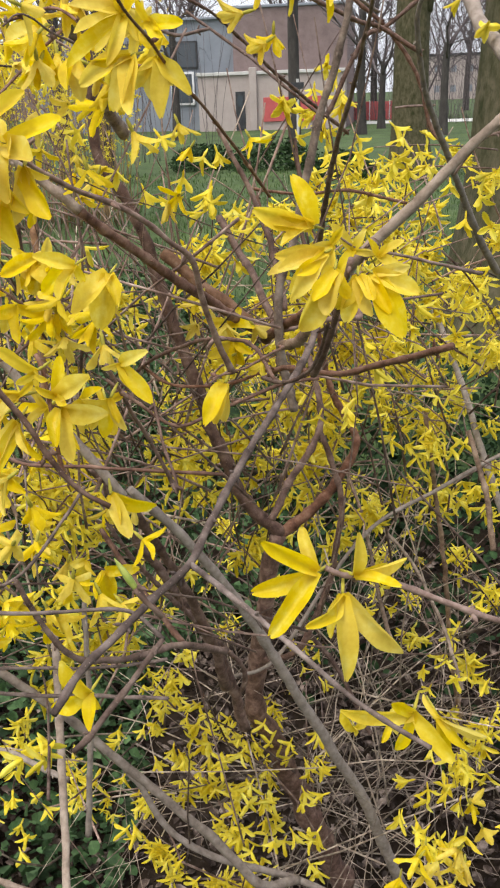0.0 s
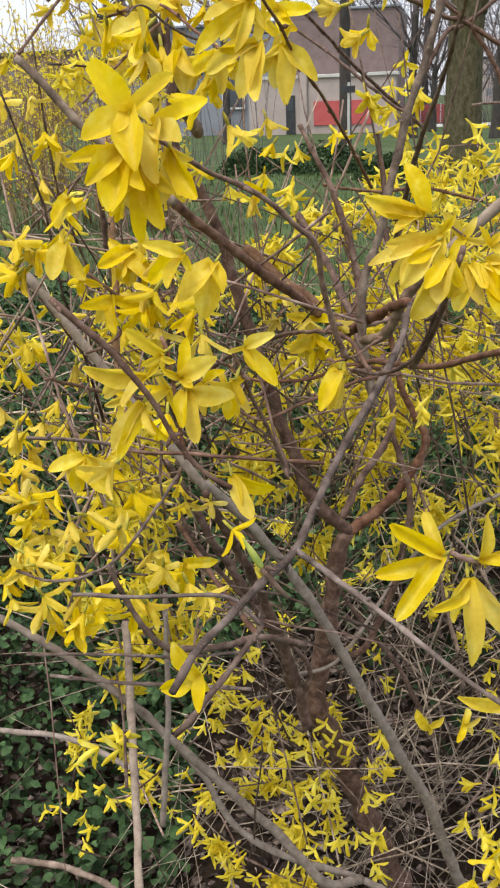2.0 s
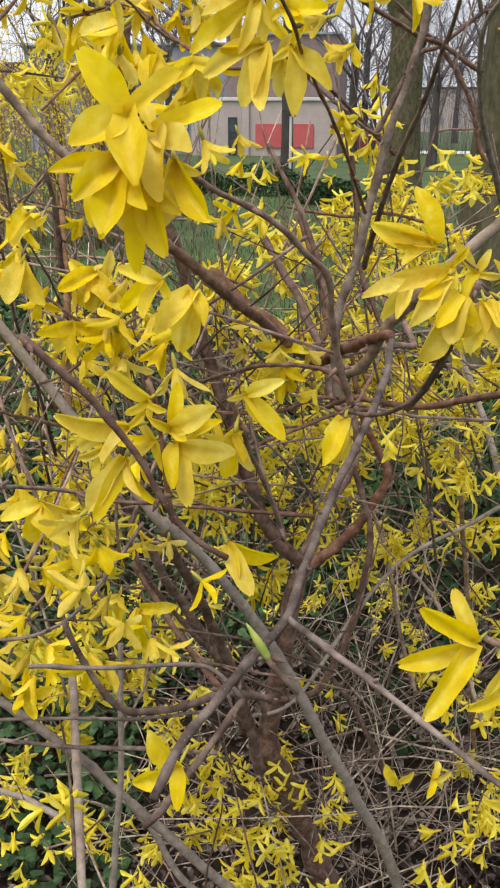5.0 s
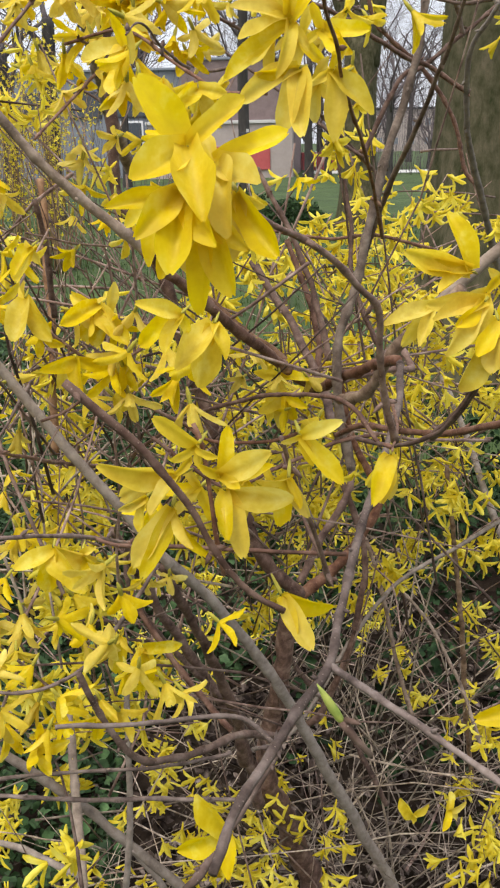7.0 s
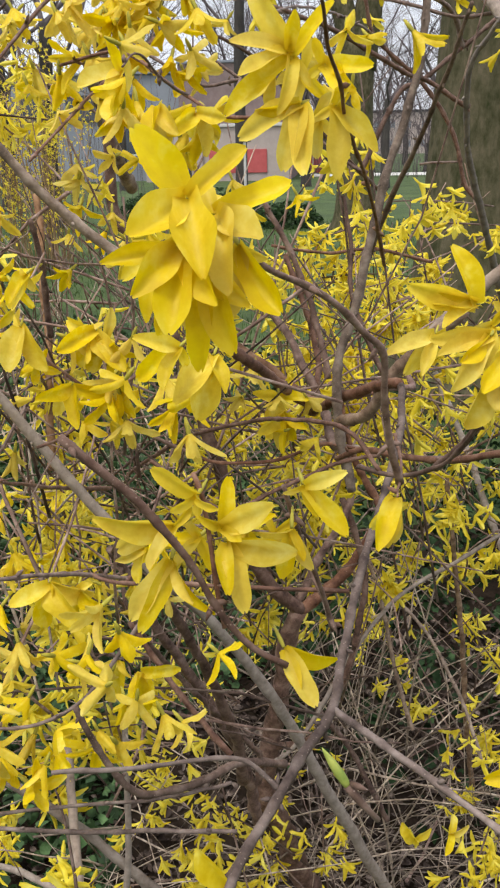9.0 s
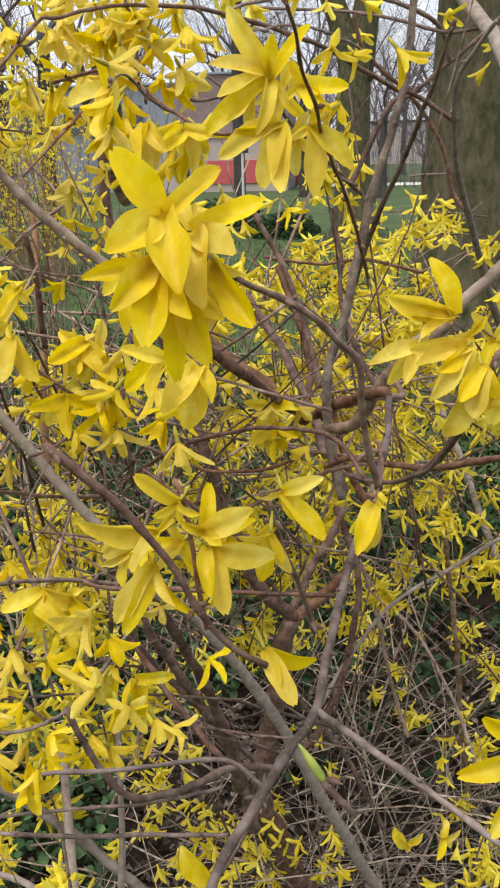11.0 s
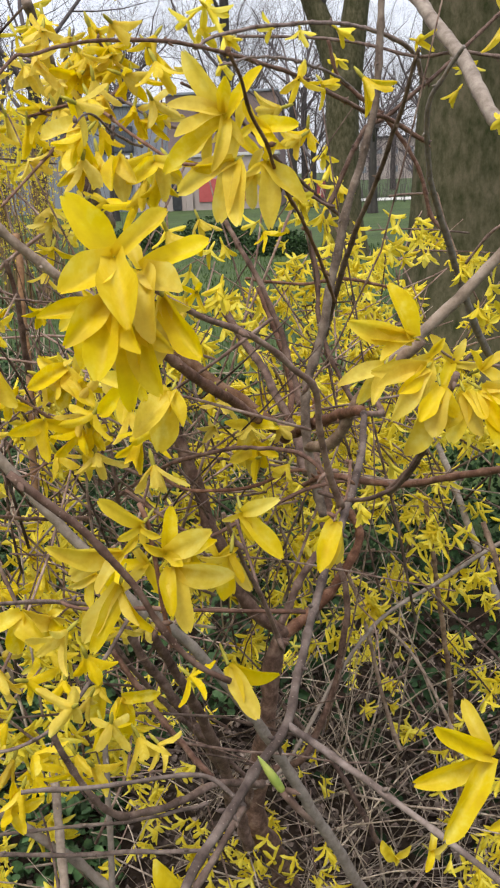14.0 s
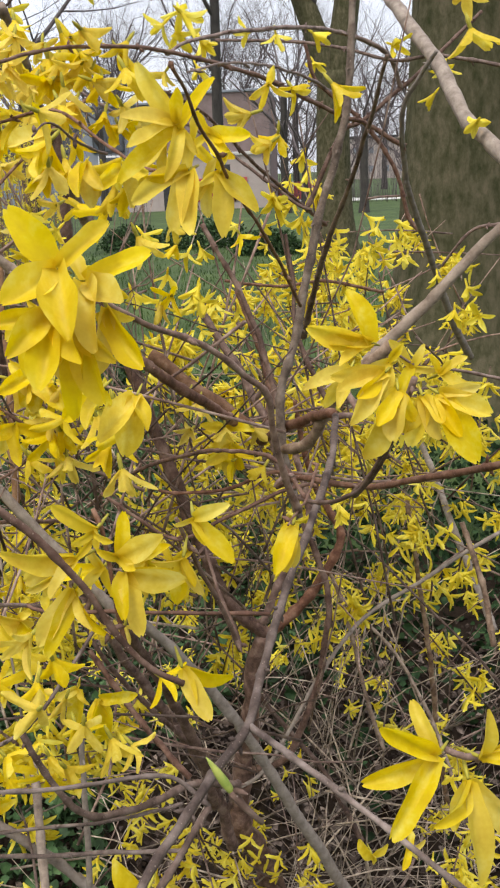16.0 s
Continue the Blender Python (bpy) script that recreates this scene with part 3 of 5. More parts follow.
def stem(name, r0, r1, *points, pale=False, bark=None):
    """A cane through the points, radii in millimetres at its two ends, with swollen nodes and paired buds."""
    r = random.Random(len(points) * 31 + int(points[0][0] * 5000) + int(points[-1][2] * 7000))
    step = max(0.004, min(r0, r1) / 1000 * 1.6)
    path = spline(points, step)
    total = len(path)
    rad, node, run = [], r.uniform(0, 0.02), 0.0
    gap = r.uniform(0.022, 0.034)
    nodes = []
    for i, q in enumerate(path):
        if i:
            run += (q - path[i - 1]).length
        base = (r0 + (r1 - r0) * i / max(1, total - 1)) / 1000
        d = abs((run - node + gap / 2) % gap - gap / 2)
        swell = 0.30 * math.exp(-(d / 0.0024) ** 2) if base < 0.005 else 0.20 * math.exp(-(d / 0.0045) ** 2)
        rad.append(base * (1 + swell * (0.4 if pale else 1) + 0.03 * r.uniform(-1, 1) + 0.12 * noise.noise(q * 45) + 0.07 * noise.noise(q * 150)))
        if d < step / 2 and base < 0.004:
            nodes.append(i)
    path = [back + q + 0.0006 * noise.noise_vector(q * 60) + min(r0, r1) / 1000 * (0.35 if pale else 0.8) * noise.noise_vector(q * 24) for q in path]
    verts, faces = [], []
    tube_into(verts, faces, path, rad, 8 if max(r0, r1) < 3 else 12)
    for i in nodes[::2]:
        d = (path[min(i + 1, total - 1)] - path[max(i - 1, 0)]).normalized()
        side = d.orthogonal().normalized()
        side.rotate(Matrix.Rotation(r.uniform(0, 6.28), 3, d))
        for s in (side, -side):
            if r.random() < 0.7:
                a = path[i] + s * rad[i] * 0.7
                tip = (d * 0.7 + s).normalized() * r.uniform(0.003, 0.006)
                tube_into(verts, faces, [a, a + tip * 0.5, a + tip], [0.0009, 0.0011, 0.0002], 5)
    return piece(name, mesh_of(name, verts, faces, bark or (BARK_PALE if pale else BARK if max(r0, r1) > 2.6 else TWIG)), shrub)


OUTWARD = Vector((0.05, -0.96, 0.16))


def blossom(centre, *tips, width=0.39):
    """One large flower: a calyx with a petal to each tip; width is a share of the length, one or one for each petal."""
    c = Vector(centre)
    t = [Vector(q) for q in tips]
    axis = sum(((q - c).normalized() for q in t), Vector()).normalized()
    r = random.Random(int(c.x * 90001) + int(c.z * 70001))
    face_in = (axis * 0.5 + OUTWARD).normalized()
    verts, faces = [], []
    tube_into(verts, faces, [-face_in * 0.013, -face_in * 0.009, -face_in * 0.005, -face_in * 0.001], [0.0004, 0.0006, 0.0008, 0.0006], 8)
    f = piece("flower", mesh_of("flower", verts, faces, CALYX), shrub, Matrix.Translation(c + back))
    widths = width if isinstance(width, tuple) else [width * r.uniform(0.9, 1.12) for _ in t]
    for q, wide in zip(t, widths):
        d = q - c
        face = axis * 0.2 + OUTWARD * r.uniform(0.7, 1.1) + Vector((r.gauss(0, 0.28), 0, r.gauss(0.08, 0.28)))
        n = face - d.normalized() * face.dot(d.normalized())
        n = n.normalized() if n.length > 0.05 else d.orthogonal().normalized()
        x = d.normalized().cross(n)
        v, fc = petal_grid(d.length, d.length * wide, r.uniform(0.25, 0.8), r.uniform(-0.05, 0.24), r.uniform(-0.7, 0.7), tip=r.uniform(0.44, 0.64), rows=14, wave=r.uniform(0.05, 0.15), phase=r.uniform(0, 6), point=r.uniform(0.2, 0.9))
        lift = r.uniform(0.0, 0.10) * d.length
        m = Matrix((x, d.normalized(), n)).transposed()
        piece("petal", mesh_of("petal", [m @ Vector((a, b, e + lift * math.sin(math.pi * b / d.length))) for a, b, e in v], fc, PETAL), f)
    return f


def bud(at, tip):
    """A swollen green-tipped bud."""
    a, d = Vector(at) + back, Vector(tip) - Vector(at)
    verts, faces = [], []
    tube_into(verts, faces, [a + d * u for u in (0, 0.15, 0.35, 0.6, 0.85, 1)], [d.length * w for w in (0.05, 0.085, 0.10, 0.085, 0.045, 0.01)], 9)
    return piece("bud", mesh_of("bud", verts, faces, BUD), shrub, None, "green opening bud")


def hang(r, droop=0.55):
    """A turn that points a flower outwards and down."""
    a = r.uniform(0, 2 * math.pi)
    d = Vector((math.cos(a), math.sin(a) - 0.35, -r.uniform(0.1, 2.2) * droop)).normalized()
    return d.to_track_quat("Z", "Y").to_matrix().to_4x4() @ pose(0, 0, 0, 0, 0, r.uniform(0, 90))


deep_v, deep_f = [], []


def cluster(x, y, z, count, spread=0.02, size=1.0, droop=1.3):
    """A bunch of flowers round one node."""
    r = random.Random(int(x * 4001 + y * 9001 + z * 7001))
    for _ in range(count):
        off = Vector((r.gauss(0, spread), r.gauss(0, spread), r.gauss(0, spread)))
        m = Matrix.Translation(Vector((x, y, z)) + off + back) @ hang(r, droop) @ Matrix.Scale(size * r.uniform(0.8, 1.02), 4)
        me = r.choice(FLOWERS)
        if y < 1.12:
            piece("flower", me, shrub, m)
            continue
        b = len(deep_v)
        deep_v.extend(m @ v.co for v in me.vertices)
        deep_f.extend(tuple(b + i for i in p.vertices) for p in me.polygons)


BACK_FLOWERS = []
for i in range(8):
    r_ = random.Random(300 + i)
    v_, f_ = [], []
    for k in range(4):
        pv, pf = petal_grid(r_.uniform(0.017, 0.023), r_.uniform(0.0042, 0.0058), 0.6, r_.uniform(-0.1, 0.5), r_.uniform(-0.8, 0.8), rows=5)
        m_ = pose(0, 0, 0.003, 0, 0, 90 * k + r_.uniform(-14, 14)) @ pose(0, 0.001, 0, 90 - r_.uniform(22, 75))
        b_ = len(v_)
        v_ += [m_ @ Vector(q) for q in pv]
        f_ += [tuple(b_ + j for j in q) for q in pf]
    BACK_FLOWERS.append((v_, f_))
mass_fv, mass_ff, mass_tv, mass_tf, dry_v, dry_f = [], [], [], [], [], []
mass_rng = random.Random(91)


def flower_mass(centre, half, count):
    """Thin flowering twigs in a rounded region; the flowers sit in tight tufts at their nodes, with gaps between."""
    r = mass_rng
    made = 0
    while made < count:
        p = Vector((r.uniform(-1, 1), r.uniform(-1, 1), r.uniform(-1, 1)))
        if p.length > 1.25:
            continue
        q = Vector(centre) + Vector((p.x * half[0], p.y * half[1], p.z * half[2]))
        d = Vector((r.gauss(0, 0.7), r.gauss(-0.1, 0.5), r.gauss(0.6, 0.6))).normalized()
        bend = Vector((r.gauss(0, 0.03), r.gauss(0, 0.03), -abs(r.gauss(0, 0.04))))
        length = r.uniform(0.12, 0.30)
        path = [q + d * length * u + bend * u * u for u in (-0.5, -0.25, 0.0, 0.25, 0.5)]
        tube_into(mass_tv, mass_tf, [a + back for a in path], [0.0018, 0.0016, 0.0014, 0.0012, 0.0009], 5)
        for k in range(r.randint(1, 3)):
            a = path[0].lerp(path[4], r.uniform(0.2, 1.0)) + bend * 0.2
            for _ in range(r.choice((3, 4, 5, 6, 7))):
                v, f = r.choice(BACK_FLOWERS)
                m = Matrix.Translation(a + back + Vector((r.gauss(0, 0.010), r.gauss(0, 0.010), r.gauss(-0.004, 0.010)))) @ hang(r) @ Matrix.Scale(r.uniform(0.9, 1.3), 4)
                b = len(mass_fv)
                mass_fv.extend(m @ Vector(c) for c in v)
                mass_ff.extend(tuple(b + j for j in c) for c in f)
                made += 1


inner_v, inner_f = [], []


def tangle(centre, half, count, length, radius, inner=False):
    """Dry, nearly straight thin twigs lying across one another, most of them fanning out from the crown."""
    r = mass_rng
    crown = Vector((0.15, 1.75, 0.35))
    for _ in range(count):
        q = Vector(centre) + Vector((r.uniform(-1, 1) * half[0], r.uniform(-1, 1) * half[1], r.uniform(-1, 1) * half[2]))
        d = (q - crown).normalized() * r.uniform(0.2, 1.4) + Vector((r.gauss(0, 0.6), r.gauss(0, 0.45), r.gauss(0.1, 0.5)))
        d.normalize()
        ln = length * r.uniform(0.5, 1.6)
        bend = Vector((r.gauss(0, 0.05), r.gauss(0, 0.05), r.gauss(-0.02, 0.05))) * ln * 2
        path = [q + d * ln * (u - 0.5) + bend * (u - 0.5) ** 2 + noise.noise_vector(q * 9 + d * u * 4) * 0.008 for u in (0, 0.2, 0.4, 0.6, 0.8, 1)]
        path = [a for a in path if a.y > (0.8 if inner else 0.95) and a.z > 0.03]
        if len(path) > 2:
            rad = radius * r.uniform(0.5, 1.7)
            tube_into(inner_v if inner else dry_v, inner_f if inner else dry_f, [a + back for a in path], [rad * (1 - 0.1 * k) for k in range(len(path))], 5)


stem("twig", 1.45, 1.0, (0.157, 0.583, 1.685), (0.177, 0.589, 1.662), (0.190, 0.593, 1.642), (0.198, 0.596, 1.625), (0.209, 0.599, 1.609), (0.220, 0.602, 1.600), bark=BARK_BROWN)
stem("branch", 2.6, 1.9, (0.280, 0.959, 1.601), (0.280, 0.938, 1.598), (0.276, 0.894, 1.587), (0.266, 0.840, 1.574), (0.254, 0.784, 1.561), (0.242, 0.724, 1.547), (0.236, 0.674, 1.535), (0.224, 0.646, 1.531), (0.212, 0.616, 1.526), (0.204, 0.594, 1.523), (0.198, 0.570, 1.517), bark=BARK_GREY)
stem("branch", 4.9, 9.7, (0.078, 1.067, 1.392), (0.127, 1.101, 1.316), (0.179, 1.140, 1.209), (0.220, 1.175, 1.098), (0.268, 1.216, 0.971), (0.316, 1.258, 0.838), (0.344, 1.288, 0.732), (0.408, 1.354, 0.500), (0.483, 1.434, 0.214), pale=True)
stem("branch", 1.7, 0.9, (0.235, 0.672, 1.534), (0.269, 0.638, 1.533), (0.297, 0.610, 1.529), (0.321, 0.586, 1.525), (0.339, 0.570, 1.524), (0.354, 0.558, 1.524), bark=BARK_GREY)
stem("branch", 8.9, 5.2, (0.196, 1.348, 1.203), (0.156, 1.333, 1.250), (0.132, 1.325, 1.300), (0.112, 1.320, 1.364), (0.087, 1.313, 1.455), (0.063, 1.307, 1.534), (0.047, 1.303, 1.602), (0.024, 1.296, 1.660), (0.003, 1.290, 1.704), (0.001, 1.290, 1.775), (0.001, 1.290, 1.854), (0.004, 1.278, 1.874), bark=BARK_BROWN)
stem("trunk", 21.3, 10.1, (0.273, 1.534, 0.387), (0.195, 1.456, 0.672), (0.162, 1.421, 0.801), (0.139, 1.397, 0.893), (0.156, 1.378, 1.009), (0.175, 1.358, 1.135), (0.196, 1.348, 1.203), bark=BARK_BROWN)
stem("branch", 7.7, 2.6, (0.196, 1.348, 1.203), (0.240, 1.363, 1.241), (0.275, 1.378, 1.285), (0.292, 1.391, 1.326), (0.276, 1.395, 1.359), (0.257, 1.399, 1.396), (0.244, 1.408, 1.447), (0.238, 1.418, 1.497), bark=BARK_BROWN)
stem("branch", 2.5, 4.1, (0.302, 1.073, 1.919), (0.300, 1.071, 1.896), (0.293, 1.064, 1.817), (0.279, 1.059, 1.763), (0.265, 1.053, 1.712), (0.251, 1.047, 1.646), (0.236, 1.041, 1.591), (0.239, 1.037, 1.538), (0.250, 1.035, 1.491))
stem("branch", 1.3, 3.3, (0.319, 0.991, 1.847), (0.312, 1.030, 1.814), (0.304, 1.062, 1.787), (0.294, 1.104, 1.753), (0.281, 1.148, 1.718), (0.265, 1.219, 1.658), (0.252, 1.287, 1.601))
stem("branch", 5.6, 6.2, (0.117, 1.112, 1.619), (0.152, 1.106, 1.591), (0.192, 1.100, 1.560), (0.212, 1.099, 1.550), (0.219, 1.097, 1.544), bark=BARK_RUST)
stem("twig", 0.9, 1.5, (0.200, 0.592, 1.742), (0.215, 0.608, 1.728), (0.231, 0.624, 1.717), (0.243, 0.637, 1.704), (0.251, 0.647, 1.693), (0.253, 0.661, 1.666), (0.260, 0.677, 1.636))
stem("branch", 2.1, 2.2, (0.236, 0.955, 1.547), (0.256, 0.928, 1.563), (0.291, 0.879, 1.575), (0.321, 0.840, 1.591), (0.347, 0.805, 1.609), (0.368, 0.777, 1.623))
stem("branch", 4.4, 3.8, (0.214, 1.110, 1.538), (0.248, 1.032, 1.574), (0.273, 0.975, 1.599), (0.278, 0.958, 1.603), bark=BARK_BROWN)
stem("branch", 1.0, 1.1, (0.119, 0.726, 1.567), (0.130, 0.722, 1.565), (0.163, 0.725, 1.564), (0.202, 0.727, 1.562), (0.242, 0.731, 1.560), bark=BARK_BROWN)
stem("branch", 4.2, 6.0, (-0.157, 1.016, 1.249), (-0.131, 1.024, 1.229), (-0.072, 1.040, 1.176), (-0.011, 1.055, 1.108), (0.030, 1.063, 1.058), (0.091, 1.076, 0.982), (0.142, 1.086, 0.919), (0.195, 1.096, 0.845), (0.233, 1.139, 0.812), pale=True)
stem("twig", 3.3, 3.5, (-0.217, 1.083, 1.035), (-0.108, 1.059, 1.056), (-0.044, 1.037, 1.054), (-0.009, 1.024, 1.051), pale=True)
stem("twig", 3.8, 4.6, (-0.012, 1.124, 1.028), (0.036, 1.121, 0.967), (0.078, 1.114, 0.899), (0.134, 1.119, 0.857), (0.219, 1.136, 0.820), (0.277, 1.145, 0.787), pale=True)
stem("branch", 4.6, 4.0, (-0.039, 1.105, 1.193), (-0.013, 1.032, 1.133), (0.010, 0.966, 1.078), (0.033, 0.894, 1.019), pale=True)
stem("branch", 2.3, 2.9, (0.079, 0.911, 1.355), (0.076, 0.901, 1.231), (0.066, 0.890, 1.115), pale=True)
stem("branch", 2.4, 3.6, (0.031, 0.844, 1.783), (0.046, 0.852, 1.765), (0.058, 0.858, 1.750), (0.071, 0.865, 1.734), (0.100, 0.880, 1.707), (0.118, 0.889, 1.687))
stem("branch", 3.4, 4.9, (0.417, 0.996, 1.743), (0.387, 0.994, 1.717), (0.355, 0.991, 1.682), (0.331, 0.989, 1.659), (0.310, 0.987, 1.638), (0.294, 0.973, 1.624), pale=True)
stem("branch", 7.0, 6.7, (0.331, 1.446, 1.991), (0.352, 1.386, 1.945), (0.389, 1.286, 1.871), (0.407, 1.219, 1.819), (0.431, 1.166, 1.782), (0.455, 1.122, 1.753), pale=True)
stem("twig", 1.9, 5.6, (0.374, 1.165, 1.867), (0.362, 1.191, 1.848), (0.351, 1.226, 1.819), (0.364, 1.299, 1.753), (0.399, 1.391, 1.674), (0.445, 1.508, 1.575), (0.481, 1.585, 1.513), pale=True)
stem("twig", 0.9, 2.3, (0.031, 0.844, 1.783), (0.067, 0.891, 1.839), (0.077, 0.906, 1.845), (0.102, 0.946, 1.856), (0.147, 1.008, 1.862), (0.181, 1.055, 1.858), (0.234, 1.126, 1.846), (0.292, 1.208, 1.821), (0.314, 1.239, 1.816), (0.356, 1.256, 1.792))
stem("twig", 1.2, 2.6, (0.161, 1.028, 1.860), (0.160, 1.053, 1.863), (0.171, 1.075, 1.873), (0.211, 1.140, 1.888), (0.272, 1.234, 1.900), (0.324, 1.311, 1.895), (0.350, 1.354, 1.883), (0.362, 1.377, 1.856))
stem("twig", 1.4, 2.0, (0.164, 1.355, 1.911), (0.225, 1.349, 1.906), (0.284, 1.341, 1.898), (0.348, 1.330, 1.880), (0.399, 1.325, 1.880), (0.466, 1.315, 1.866))
stem("twig", 0.6, 2.0, (0.195, 0.885, 1.831), (0.211, 0.972, 1.845), (0.235, 1.101, 1.855), (0.272, 1.304, 1.859), (0.307, 1.541, 1.852))
stem("twig", 2.0, 2.6, (0.457, 1.441, 1.937), (0.396, 1.398, 1.882), (0.351, 1.369, 1.847), (0.319, 1.348, 1.821), (0.295, 1.335, 1.808), (0.258, 1.322, 1.734))
stem("twig", 1.4, 1.8, (0.115, 1.282, 1.841), (0.157, 1.278, 1.812), (0.199, 1.272, 1.781), (0.246, 1.266, 1.744), (0.264, 1.265, 1.735))
stem("twig", 1.0, 1.5, (0.032, 0.949, 1.755), (0.047, 0.970, 1.775), (0.065, 0.995, 1.798), (0.085, 1.019, 1.818), (0.103, 1.041, 1.837))
stem("twig", 1.0, 1.1, (0.061, 0.938, 1.812), (0.106, 0.918, 1.816), (0.144, 0.889, 1.792), (0.170, 0.869, 1.778), (0.196, 0.857, 1.776))
stem("twig", 1.3, 1.8, (-0.048, 1.279, 1.891), (0.009, 1.278, 1.872), (0.048, 1.274, 1.849), (0.077, 1.271, 1.831), (0.105, 1.270, 1.819), (0.140, 1.280, 1.824))
stem("branch", 4.0, 7.9, (0.009, 1.125, 1.915), (0.006, 1.168, 1.890), (-0.002, 1.231, 1.853), (-0.010, 1.308, 1.808), (-0.019, 1.402, 1.753), (-0.019, 1.472, 1.717))
stem("twig", 2.4, 3.0, (0.228, 1.077, 1.553), (0.283, 1.109, 1.559), (0.305, 1.133, 1.554), (0.296, 1.165, 1.568), bark=BARK_BROWN)
stem("twig", 0.9, 1.6, (0.301, 0.738, 1.645), (0.295, 0.759, 1.623), (0.287, 0.777, 1.607), (0.269, 0.809, 1.590), (0.249, 0.849, 1.580), bark=BARK_BROWN)
stem("twig", 1.9, 1.4, (0.022, 1.197, 1.442), (0.094, 1.082, 1.514), (0.151, 0.995, 1.558), (0.200, 0.921, 1.587), (0.242, 0.853, 1.601), (0.261, 0.826, 1.586), bark=BARK_BROWN)
stem("twig", 1.4, 1.7, (0.099, 1.075, 1.518), (0.130, 1.076, 1.499), (0.182, 1.073, 1.503), (0.223, 1.074, 1.518), (0.252, 1.072, 1.516), bark=BARK_BROWN)
stem("twig", 1.0, 1.5, (-0.029, 0.936, 1.519), (-0.012, 0.973, 1.556), (-0.001, 0.996, 1.579))
stem("twig", 1.1, 1.9, (0.031, 0.835, 1.572), (0.037, 0.921, 1.535), (0.045, 1.042, 1.487))
stem("twig", 1.0, 1.2, (0.092, 0.675, 1.590), (0.107, 0.704, 1.578), (0.125, 0.736, 1.561), (0.135, 0.755, 1.551))
stem("branch", 2.6, 3.1, (0.127, 1.278, 1.015), (0.188, 1.306, 1.030), (0.260, 1.373, 1.126), (0.320, 1.419, 1.188), (0.397, 1.456, 1.223), (0.462, 1.488, 1.252), (0.525, 1.516, 1.276), (0.591, 1.542, 1.292), pale=True)
stem("branch", 4.0, 7.1, (0.084, 1.046, 1.391), (0.096, 1.085, 1.324), (0.113, 1.141, 1.226), (0.127, 1.205, 1.109), (0.128, 1.246, 1.029), (0.128, 1.281, 1.005), bark=BARK_BROWN)
stem("branch", 2.4, 2.9, (0.053, 1.039, 1.359), (0.081, 1.021, 1.331), (0.114, 1.000, 1.299), (0.151, 0.979, 1.269), bark=BARK_BROWN)
stem("branch", 1.8, 3.1, (0.089, 0.769, 1.461), (0.113, 0.785, 1.394), (0.137, 0.821, 1.365), (0.169, 0.877, 1.341), (0.199, 0.923, 1.306), bark=BARK_GREY)
stem("branch", 1.5, 1.6, (0.015, 0.808, 1.336), (0.072, 0.813, 1.332), (0.129, 0.819, 1.332), (0.174, 0.823, 1.330), bark=BARK_GREY)
stem("branch", 5.3, 6.5, (0.418, 1.975, 1.359), (0.464, 1.880, 1.257), (0.489, 1.814, 1.186), (0.515, 1.752, 1.118), (0.551, 1.673, 1.032), pale=True)
stem("branch", 3.0, 4.5, (0.386, 1.483, 1.336), (0.403, 1.504, 1.217), (0.427, 1.532, 1.067), (0.444, 1.560, 0.910), (0.475, 1.597, 0.707))
stem("branch", 3.5, 4.5, (0.240, 1.300, 1.467), (0.254, 1.275, 1.388), (0.217, 1.249, 1.323), (0.198, 1.233, 1.281), bark=BARK_BROWN)
stem("twig", 0.8, 0.8, (0.214, 0.696, 1.623), (0.225, 0.675, 1.601), (0.234, 0.660, 1.586), (0.235, 0.655, 1.583))
stem("branch", 2.1, 2.6, (-0.003, 1.040, 1.712), (0.000, 1.045, 1.690), (-0.000, 1.052, 1.658), (-0.002, 1.060, 1.614))
stem("branch", 3.7, 4.2, (-0.021, 0.926, 1.631), (-0.002, 0.931, 1.602), (0.032, 0.939, 1.549), (0.069, 0.948, 1.496), (0.108, 0.958, 1.436), pale=True)
stem("twig", 0.55, 1.0, (0.228, 0.610, 1.804), (0.230, 0.622, 1.799), (0.231, 0.639, 1.790), (0.235, 0.657, 1.781), (0.237, 0.679, 1.771), (0.242, 0.706, 1.759), (0.249, 0.748, 1.739), (0.260, 0.827, 1.701), bark=BARK_RUST)
stem("twig", 0.6, 1.1, (0.304, 0.741, 1.691), (0.316, 0.746, 1.683), (0.328, 0.752, 1.680), (0.357, 0.765, 1.671), (0.382, 0.777, 1.664))
stem("twig", 0.8, 1.0, (0.189, 0.617, 1.661), (0.192, 0.616, 1.653), (0.194, 0.614, 1.641), (0.196, 0.611, 1.626), (0.199, 0.608, 1.610))
stem("twig", 0.8, 1.0, (0.218, 0.619, 1.656), (0.220, 0.624, 1.646), (0.225, 0.634, 1.626), (0.230, 0.644, 1.607), (0.235, 0.656, 1.582))
stem("twig", 1.2, 1.4, (0.311, 0.589, 1.583), (0.318, 0.590, 1.579), (0.328, 0.594, 1.577), (0.344, 0.598, 1.570), (0.386, 0.608, 1.550))
stem("twig", 0.4, 1.0, (0.257, 0.645, 1.643), (0.260, 0.677, 1.636), (0.264, 0.720, 1.628), (0.268, 0.815, 1.611))
stem("twig", 0.4, 0.8, (0.152, 0.713, 1.792), (0.154, 0.734, 1.798), (0.157, 0.772, 1.790), (0.161, 0.807, 1.786))
stem("branch", 3.3, 4.5, (0.116, 0.888, 1.689), (0.135, 0.927, 1.658), (0.163, 0.984, 1.620), (0.201, 1.064, 1.565), (0.228, 1.077, 1.553), bark=BARK_BROWN)
